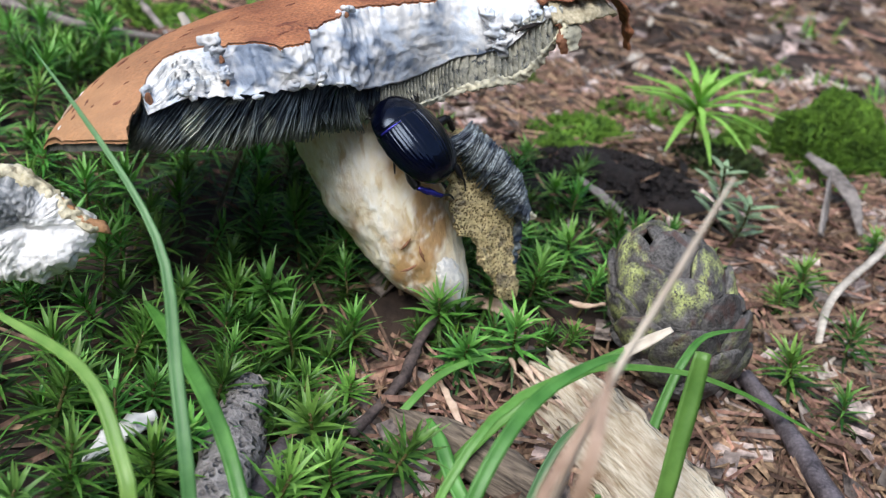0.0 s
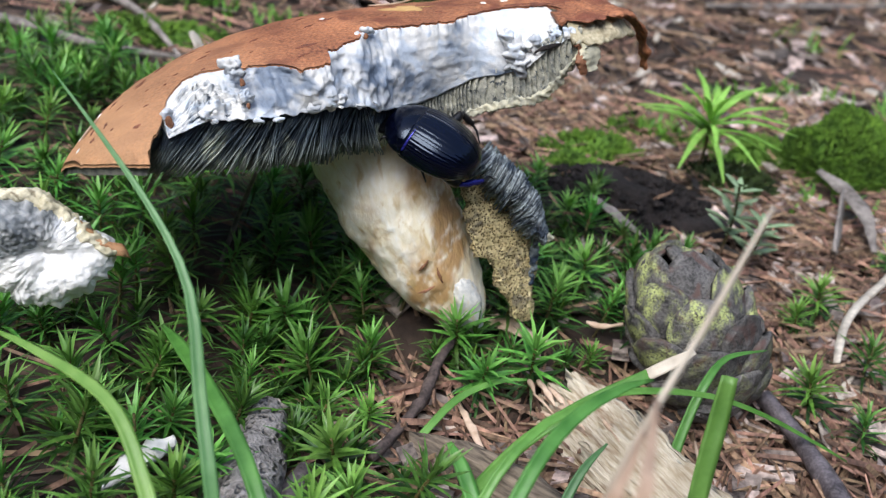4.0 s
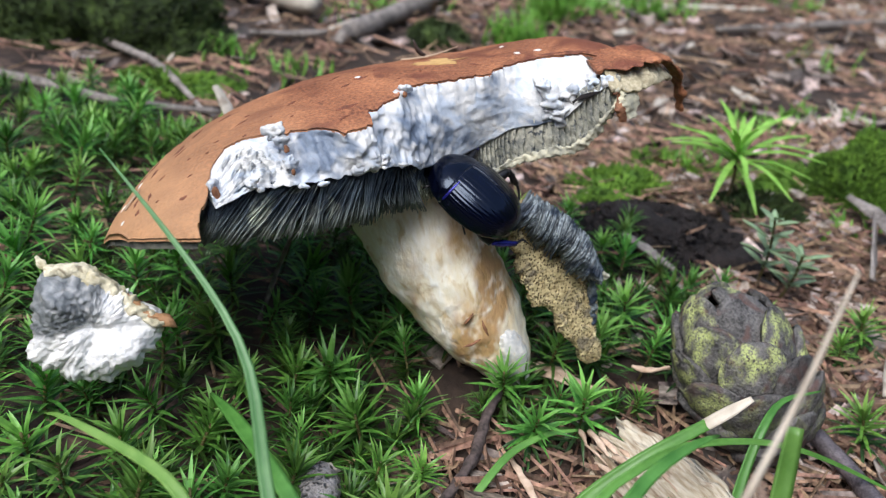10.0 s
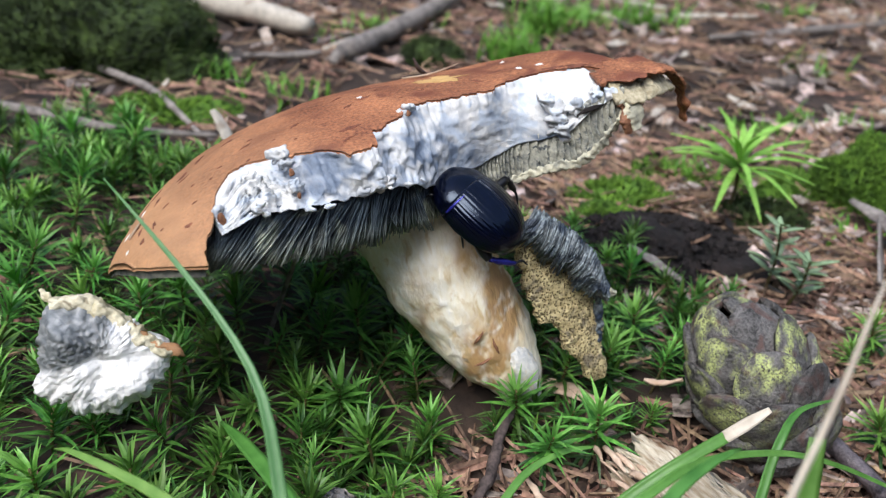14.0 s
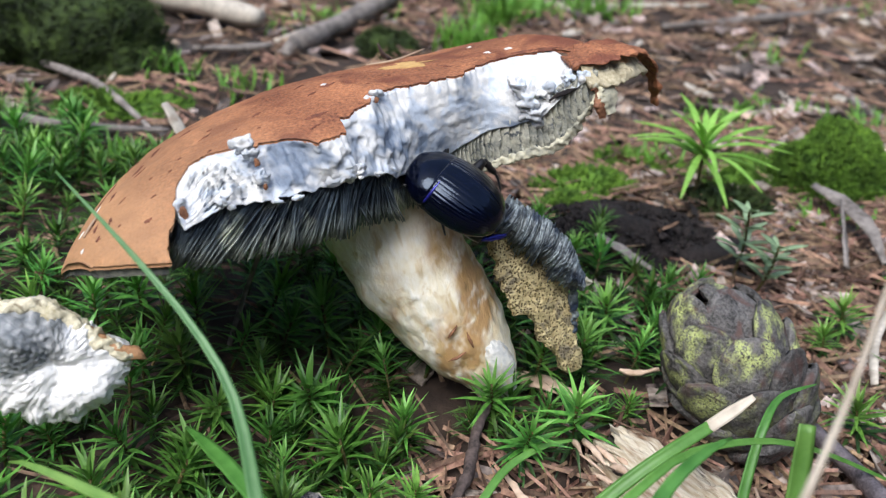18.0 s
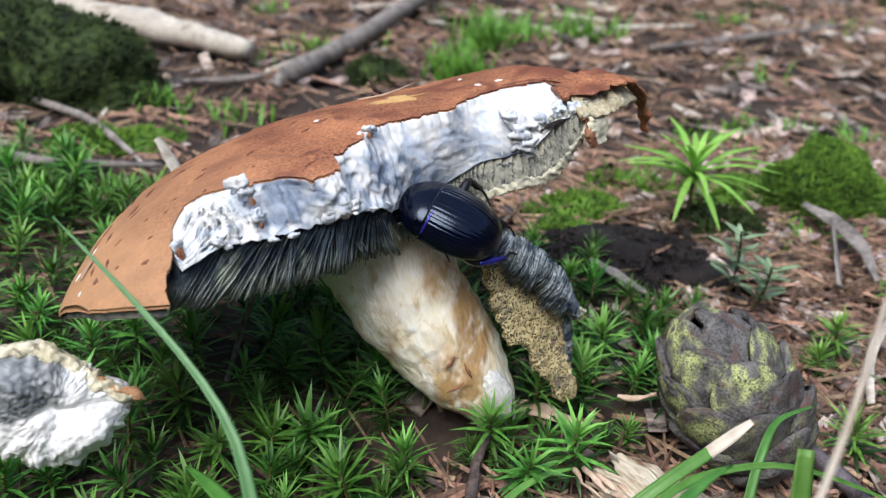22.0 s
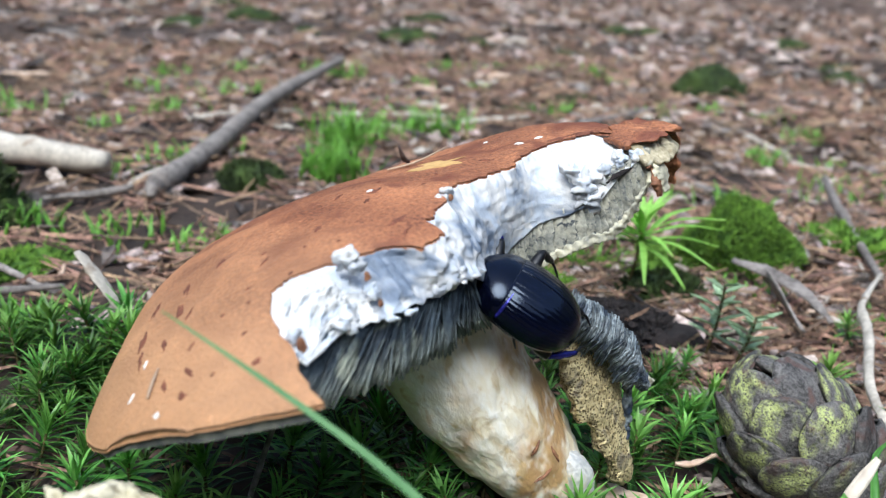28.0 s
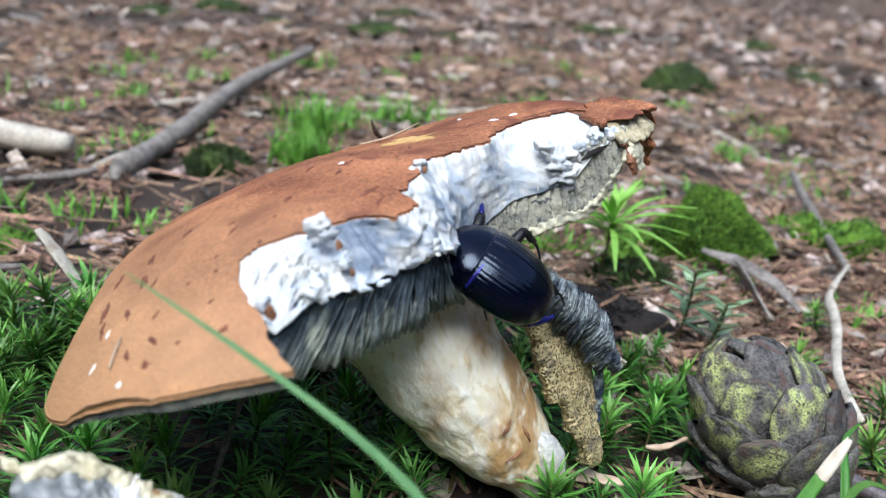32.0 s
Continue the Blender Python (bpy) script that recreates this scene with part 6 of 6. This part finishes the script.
def herb(base, top, label):
    h = thing("herb_sprig", label, "herb")
    base, top = Vector(base), Vector(top)
    v, f = rod([base, (base + top) / 2 + Vector((0.001, 0, 0)), top], (0.0005, 0.0004, 0.0003), 6, 8)
    part("stem", mesh("stem", v, f, MOSS_STEM), h)
    r = random.Random(int(base.x * 1e4))
    for k in range(16):
        s = 0.3 + 0.7 * k / 15
        p = base.lerp(top, s)
        a = k * 2.4
        d = Vector((math.cos(a), math.sin(a), 0.5)).normalized()
        L = r.uniform(0.006, 0.010)
        v, f = blade([p, p + d * L * 0.5, p + d * L - Vector((0, 0, 0.0008))], (0.0008, 0.0024, 0.0005), n=6)
        part("leaf", mesh("leaf", v, f, HERB), h)


herb((0.0965, 0.2400, -0.006), (0.0915, 0.2290, 0.020), "thin grey-green herb sprig behind the cone")
herb((0.1010, 0.2330, -0.006), (0.1000, 0.2250, 0.012), "thin grey-green herb sprig behind the cone")


def tuft(c, seed, n, spread, hgt, label):
    """A far tuft of bright green shoots."""
    r = random.Random(seed)
    out = []
    for _ in range(n):
        x, y = c[0] + r.gauss(0, spread), c[1] + r.gauss(0, spread * 0.6)
        z = height(x, y) - 0.001
        h = hgt * r.uniform(0.5, 1.1)
        d = Vector((r.uniform(-0.5, 0.5), r.uniform(-0.5, 0.5), 1)).normalized()
        p = Vector((x, y, z))
        out.append(blade([p, p + d * h * 0.5, p + d * h + Vector((r.uniform(-0.3, 0.3) * h, r.uniform(-0.3, 0.3) * h, 0))], (0.0012, 0.0018, 0.0003), n=4))
    v, f = many(out)
    thing("green_tuft", label, "plant", group="green tufts in the litter", data=mesh("green_tuft", v, f, TUFT))


for k, (x, y, n, s, h) in enumerate(((0.036, 0.440, 90, 0.007, 0.022), (0.055, 0.50, 80, 0.006, 0.026), (0.075, 0.535, 50, 0.010, 0.016), (0.120, 0.545, 50, 0.010, 0.02), (-0.09, 0.375, 30, 0.006, 0.012),
                                     (-0.03, 0.355, 30, 0.008, 0.01), (0.17, 0.245, 26, 0.006, 0.010), (0.12, 0.77, 40, 0.012, 0.02), (0.02, 0.66, 30, 0.01, 0.015), (-0.12, 0.62, 40, 0.015, 0.018),
                                     (-0.19, 0.57, 40, 0.015, 0.018), (0.30, 0.42, 24, 0.01, 0.012), (-0.15, 0.30, 40, 0.015, 0.014), (-0.085, 0.285, 30, 0.008, 0.012))):
    tuft((x, y), k, n, s, h, "tuft of bright green moss shoots in the litter")


rt = random.Random(91)
for k in range(58):
    x, y = rt.uniform(-0.28, 0.42), rt.uniform(0.27, 0.9)
    if not in_moss(x, y) and math.hypot(x - 0.02, y - 0.2) > 0.075:
        tuft((x, y), 50 + k, rt.randrange(14, 34), rt.uniform(0.006, 0.012), rt.uniform(0.007, 0.014), "low tuft of green moss shoots in the litter")
rt = random.Random(78)
for k in range(220):
    x, y = (rt.uniform(-0.2, 0.42), rt.uniform(0.20, 0.85)) if k < 150 else (rt.uniform(0.09, 0.30), rt.uniform(0.17, 0.42))
    if in_moss(x, y) or not clear(x, y) or ((x - 0.068) / 0.04) ** 2 + ((y - 0.258) / 0.026) ** 2 < 1 or math.hypot(x - 0.01, y - 0.19) < 0.055:
        continue
    a, L, w = rt.uniform(0, math.pi), rt.uniform(0.004, 0.012), rt.uniform(0.0025, 0.005)
    p = [Vector((x, y, 0)) + Vector((math.cos(a), math.sin(a), 0)) * L * q for q in (-1, -0.35, 0.35, 1)]
    z = max(height(q.x, q.y) for q in p) + 0.0012
    chip([(q.x, q.y, z + rt.uniform(-0.0006, 0.001)) for q in p], w, 0.0008, rt.choice((CHIP, PALE_WOOD, TWIG, FLAKE)), rt.choice(("pale wood chip in the litter", "flat bark chip lying in the needle litter")))
rt = random.Random(79)
for k in range(60):
    x, y = rt.uniform(-0.25, 0.75), rt.uniform(0.55, 1.5)
    a, L, w = rt.uniform(0, math.pi), rt.uniform(0.008, 0.022) * (0.5 + 0.6 * y), rt.uniform(0.005, 0.011) * (0.5 + 0.6 * y)
    p = [Vector((x, y, 0)) + Vector((math.cos(a), math.sin(a), 0)) * L * q for q in (-1, -0.35, 0.35, 1)]
    z = max(height(q.x, q.y) for q in p) + 0.002
    chip([(q.x, q.y, z + rt.uniform(-0.001, 0.002)) for q in p], w, 0.0012, rt.choice((CHIP, PALE_WOOD, TWIG)), rt.choice(("pale wood chip in the far litter", "grey bark chip lying in the far litter")))
rt = random.Random(77)
for k in range(96):
    x, y = rt.uniform(-0.3, 0.6), rt.uniform(0.33, 1.5)
    if in_moss(x, y):
        continue
    a, L, rad = rt.uniform(0, math.pi), rt.uniform(0.015, 0.05), rt.uniform(0.0008, 0.0022)
    d = Vector((math.cos(a), math.sin(a), 0))
    ends = [Vector((x, y, 0)) + d * L * s + Vector((rt.uniform(-0.1, 0.1), rt.uniform(-0.1, 0.1), 0)) * L for s in (-1, 0, 1)]
    ends = [(p.x, p.y, height(p.x, p.y) + rad * 1.2) for p in ends]
    v_, f_ = rod(ends, (rad, rad * 1.1, rad * 0.6), 7, 8, 0.2, 200)
    tagged(thing("twig", rt.choice(("short grey twig in the needle litter", "thin dead twig lying in the litter")), "twig", group="twigs in the litter", data=mesh("twig", v_, f_, rt.choice((TWIG, PALE_WOOD, DARK_TWIG)))))


def litter(count, seed, box, kind, inside=lambda x, y: True, lift=0.0):
    """Loose dry needles or flakes lying on the ground."""
    r = random.Random(seed)
    V, F = [], []
    while len(F) < count * (6 if kind == "flake" else 5):
        x, y = r.uniform(box[0], box[1]), r.uniform(box[2], box[3])
        if not inside(x, y):
            continue
        if y > 0.27 and fbm((x, y, seed // 2), 9 / max(0.6, y), 3) < -0.12 and r.random() < 0.72:
            continue
        far = min(14.0, max(1.0, math.hypot(x, y) / 0.35))
        a = r.uniform(0, math.pi)
        d = Vector((math.cos(a), math.sin(a), r.gauss(0, 0.25)))
        side = Vector((-math.sin(a), math.cos(a), r.gauss(0, 0.45)))
        c = Vector((x, y, height(x, y) + lift + r.uniform(0.0003, 0.0032)))
        o = len(V)
        if kind == "needle":
            L, w = r.uniform(0.005, 0.014) * far ** 0.5, r.uniform(0.00032, 0.0006) * far ** 0.8
            bend = Vector((0, 0, w * 1.5))
            V += [c - d * L - side * w, c - d * L + side * w, c - d * L + bend, c + d * L - side * w * 0.6, c + d * L + side * w * 0.6, c + d * L + bend]
            F += [(o, o + 3, o + 4, o + 1), (o + 1, o + 4, o + 5, o + 2), (o + 2, o + 5, o + 3, o), (o, o + 1, o + 2), (o + 3, o + 5, o + 4)]
        else:
            L, w, t = r.uniform(0.002, 0.0065) * far ** 0.8, r.uniform(0.0008, 0.0026) * far ** 0.75, Vector((0, 0, r.uniform(0.0003, 0.0008)))
            k = r.uniform(0.3, 1.0)
            V += [c - d * L - side * w * k, c - d * L + side * w, c + d * L + side * w * k, c + d * L * r.uniform(0.7, 1) - side * w]
            V += [q + t for q in V[-4:]]
            F += [(o, o + 3, o + 2, o + 1), (o + 4, o + 5, o + 6, o + 7), (o, o + 1, o + 5, o + 4), (o + 1, o + 2, o + 6, o + 5), (o + 2, o + 3, o + 7, o + 6), (o + 3, o, o + 4, o + 7)]
    return V, F


rh = random.Random(40)
crumbs = []
for _ in range(1500):
    a, q = rh.uniform(0, 6.28), rh.random() ** 0.5
    x, y = 0.068 + 0.036 * q * math.cos(a), 0.258 + 0.0205 * q * math.sin(a)
    p = Vector((x, y, -0.010 + 0.0145 * math.sqrt(max(0.0, 1 - q * q)) + 0.0012))
    k = rh.uniform(0.0004, 0.0016)
    ax = [Vector((rh.uniform(0.5, 1), rh.uniform(-0.5, 0.5), rh.uniform(-0.3, 0.3))) * k, Vector((rh.uniform(-0.5, 0.5), rh.uniform(0.5, 1), 0)) * k, Vector((0, 0, rh.uniform(0.4, 0.9))) * k]
    crumbs.append(([p - ax[0], p + ax[0], p - ax[1], p + ax[1], p - ax[2], p + ax[2]], [(0, 2, 5), (2, 1, 5), (1, 3, 5), (3, 0, 5), (2, 0, 4), (1, 2, 4), (3, 1, 4), (0, 3, 4)]))
thing("humus_crumbs", "dark crumbs of humus and rotted bark", "soil", kind="stuff", data=mesh("humus_crumbs", *many(crumbs), DARK_SOIL, False))
no_moss = lambda x, y: not (in_moss(x, y) and (x < 0.0 or (0.026 < x and random.Random(int(x * 1e6)).random() < 0.8)))
humus = lambda x, y: ((x - 0.066) / 0.036) ** 2 + ((y - 0.258) / 0.022) ** 2 > 1 or random.Random(int(x * 1e6)).random() < 0.12
near = lambda x, y: no_moss(x, y) and humus(x, y) and math.hypot(x - 0.012, y - 0.178) > 0.014
for kind, count, box, seed, label in (("needle", 7000, (-0.05, 0.24, 0.09, 0.36), 1, "dry brown needles on the forest floor"), ("flake", 1700, (-0.02, 0.26, 0.09, 0.38), 2, "reddish bark flakes on the forest floor"),
                                      ("needle", 9000, (-0.35, 0.60, 0.26, 0.95), 3, "dry brown needles further off"), ("flake", 3600, (-0.35, 0.60, 0.28, 0.95), 4, "bark flakes and leaf bits further off"),
                                      ("needle", 11000, (-1.2, 2.4, 0.9, 4.2), 5, "needle litter in the distance"), ("flake", 13000, (-0.9, 2.2, 0.85, 3.8), 6, "leaf litter in the distance"),
                                      ("flake", 4000, (-4.0, 7.0, 3.8, 12.0), 8, "far leaf litter on the forest floor"),
                                      ("flake", 3500, (-2.0, 14.0, 10.0, 20.0), 9, "leaf litter at the forest edge"),
                                      ("flake", 5000, (-1.6, 2.0, -1.6, 0.95), 10, "leaf litter round the clearing"), ("flake", 6000, (-5.0, 6.0, -5.0, 4.2), 11, "leaf litter further round"),
                                      ("needle", 600, (-0.24, 0.0, 0.09, 0.3), 7, "dry needles fallen between the moss")):
    v_, f_ = litter(count, seed, box, kind, (lambda x, y: not (-0.42 < x < 0.62 and 0.0 < y < 0.95)) if seed == 10 else (lambda x, y: not (-0.9 < x < 2.1 and -0.6 < y < 3.8)) if seed == 11 else (lambda x, y: True) if seed == 7 else near)
    thing("needle_litter" if kind == "needle" else "bark_litter", label, "litter", kind="stuff", data=mesh("litter", v_, f_, NEEDLE if kind == "needle" else FLAKE, False))


# ---- what moves ----
def motions():
    rows = []
    for t, c, h, n in BEETLE:
        y = Vector(h).normalized()
        z = Vector(n)
        z = (z - y * z.dot(y)).normalized()
        x = y.cross(z)
        m = Matrix((x, y, z)).transposed().to_4x4()
        rows.append((t, Matrix.Translation(c) @ m))
    walk(strip, [(t, Matrix.Translation(HINGE) @ pose(0, 0, 0, 0, -a, 0)) for t, a in SWING])
    for leg in beetle.children:
        if "leg" not in leg.name:
            continue
        k = sum(map(ord, leg.name)) % 7
        steps = [(t, pose(0, 0, 0, 3 * math.sin(t * 1.3 + k), 0, 5 * math.sin(t * 0.9 + 2 * k))) for t in np.linspace(0, 32, 41)]
        walk(leg, steps)
    walk(beetle, [(t, m @ Matrix.Translation((0, 0.0014, 0))) for t, m in rows])


# the strip stirs as the beetle feeds: seconds, degrees up
SWING = [(0, -2.5), (0.5, 0.7), (1, -1.3), (1.5, -3.5), (2, -3.6), (2.5, -1.3), (3, -0.1), (3.5, -3.1), (5.5, -3.1), (6, 0.3), (6.5, -0.7), (7, -1.2), (8, -1.9), (8.5, 2.4), (9, 0.6), (9.5, 3.4), (10.5, 4.2),
         (11, 1.1), (12, 0.9), (12.5, -0.7), (13, 1), (13.5, 3.4), (14, 2), (14.5, 0.2), (16.5, 0.1), (17, -5.3), (17.5, -2.7), (18, 1.9), (18.5, 2), (19, -3.3), (19.5, -4), (20, 0), (20.5, -2.6), (21, -4.7), (21.5, -2.9),
         (22, 0.8), (23, 1.9), (24, 0.7), (25, -2.5), (25.5, -1.1), (27.5, -2.2), (28.5, -4.8), (29, -0.5), (30, 2), (30.5, 2), (31, -0.1), (31.5, -3), (32, -4.1)]
BEETLE = [
    (0, (0.00776, 0.1705, 0.03704), (-0.744, 0.478, 0.540), (0.441, -0.277, 0.854)),
    (1, (0.00627, 0.1705, 0.03867), (-0.933, 0.343, 0.274), (0.199, -0.221, 0.955)),
    (2, (0.00628, 0.1705, 0.03727), (-0.850, 0.415, 0.415), (0.325, -0.246, 0.913)),
    (3, (0.00681, 0.1705, 0.03984), (-0.960, 0.296, 0.188), (0.117, -0.233, 0.965)),
    (6, (0.00759, 0.1705, 0.04130), (-0.768, 0.442, 0.504), (0.398, -0.297, 0.868)),
    (7, (0.00761, 0.1705, 0.04220), (-0.823, 0.399, 0.438), (0.339, -0.284, 0.897)),
    (8, (0.00700, 0.1705, 0.04188), (-0.779, 0.422, 0.495), (0.394, -0.295, 0.871)),
    (9, (0.00663, 0.1705, 0.04159), (-0.750, 0.439, 0.519), (0.412, -0.309, 0.857)),
    (10, (0.00708, 0.1705, 0.04109), (-0.803, 0.400, 0.451), (0.350, -0.299, 0.888)),
    (11, (0.00675, 0.1705, 0.04121), (-0.797, 0.399, 0.457), (0.354, -0.306, 0.884)),
    (12, (0.00600, 0.1705, 0.04072), (-0.764, 0.416, 0.497), (0.391, -0.315, 0.865)),
    (13, (0.00671, 0.1705, 0.04127), (-0.770, 0.410, 0.487), (0.383, -0.314, 0.869)),
    (17, (0.00484, 0.1705, 0.04220), (-0.692, 0.420, 0.608), (0.473, -0.377, 0.797)),
    (18, (0.00712, 0.1705, 0.04287), (-0.840, 0.356, 0.429), (0.316, -0.328, 0.890)),
    (19, (0.00661, 0.1705, 0.04198), (-0.773, 0.384, 0.517), (0.391, -0.357, 0.849)),
    (20, (0.00711, 0.1705, 0.04193), (-0.810, 0.367, 0.467), (0.348, -0.345, 0.872)),
    (21, (0.00612, 0.1705, 0.04165), (-0.732, 0.400, 0.562), (0.426, -0.376, 0.823)),
    (22, (0.00702, 0.1705, 0.04406), (-0.899, 0.308, 0.320), (0.221, -0.315, 0.923)),
    (23, (0.00603, 0.1690, 0.04439), (-0.879, 0.298, 0.352), (0.239, -0.355, 0.904)),
    (24, (0.00499, 0.1690, 0.04280), (-0.835, 0.359, 0.310), (0.122, -0.448, 0.886)),
    (25, (0.00422, 0.1690, 0.04244), (-0.737, 0.410, 0.473), (0.215, -0.535, 0.817)),
    (28, (0.00451, 0.1690, 0.04180), (-0.732, 0.406, 0.488), (0.223, -0.546, 0.807)),
    (29, (0.00549, 0.1690, 0.04318), (-0.899, 0.352, 0.104), (-0.057, -0.394, 0.917)),
    (30, (0.00560, 0.1690, 0.04283), (-0.906, 0.351, 0.064), (-0.090, -0.378, 0.921)),
    (31, (0.00557, 0.1690, 0.04246), (-0.847, 0.408, 0.260), (0.046, -0.456, 0.889)),
    (32, (0.00411, 0.1690, 0.04255), (-0.728, 0.438, 0.490), (0.203, -0.554, 0.807)),
]
motions()
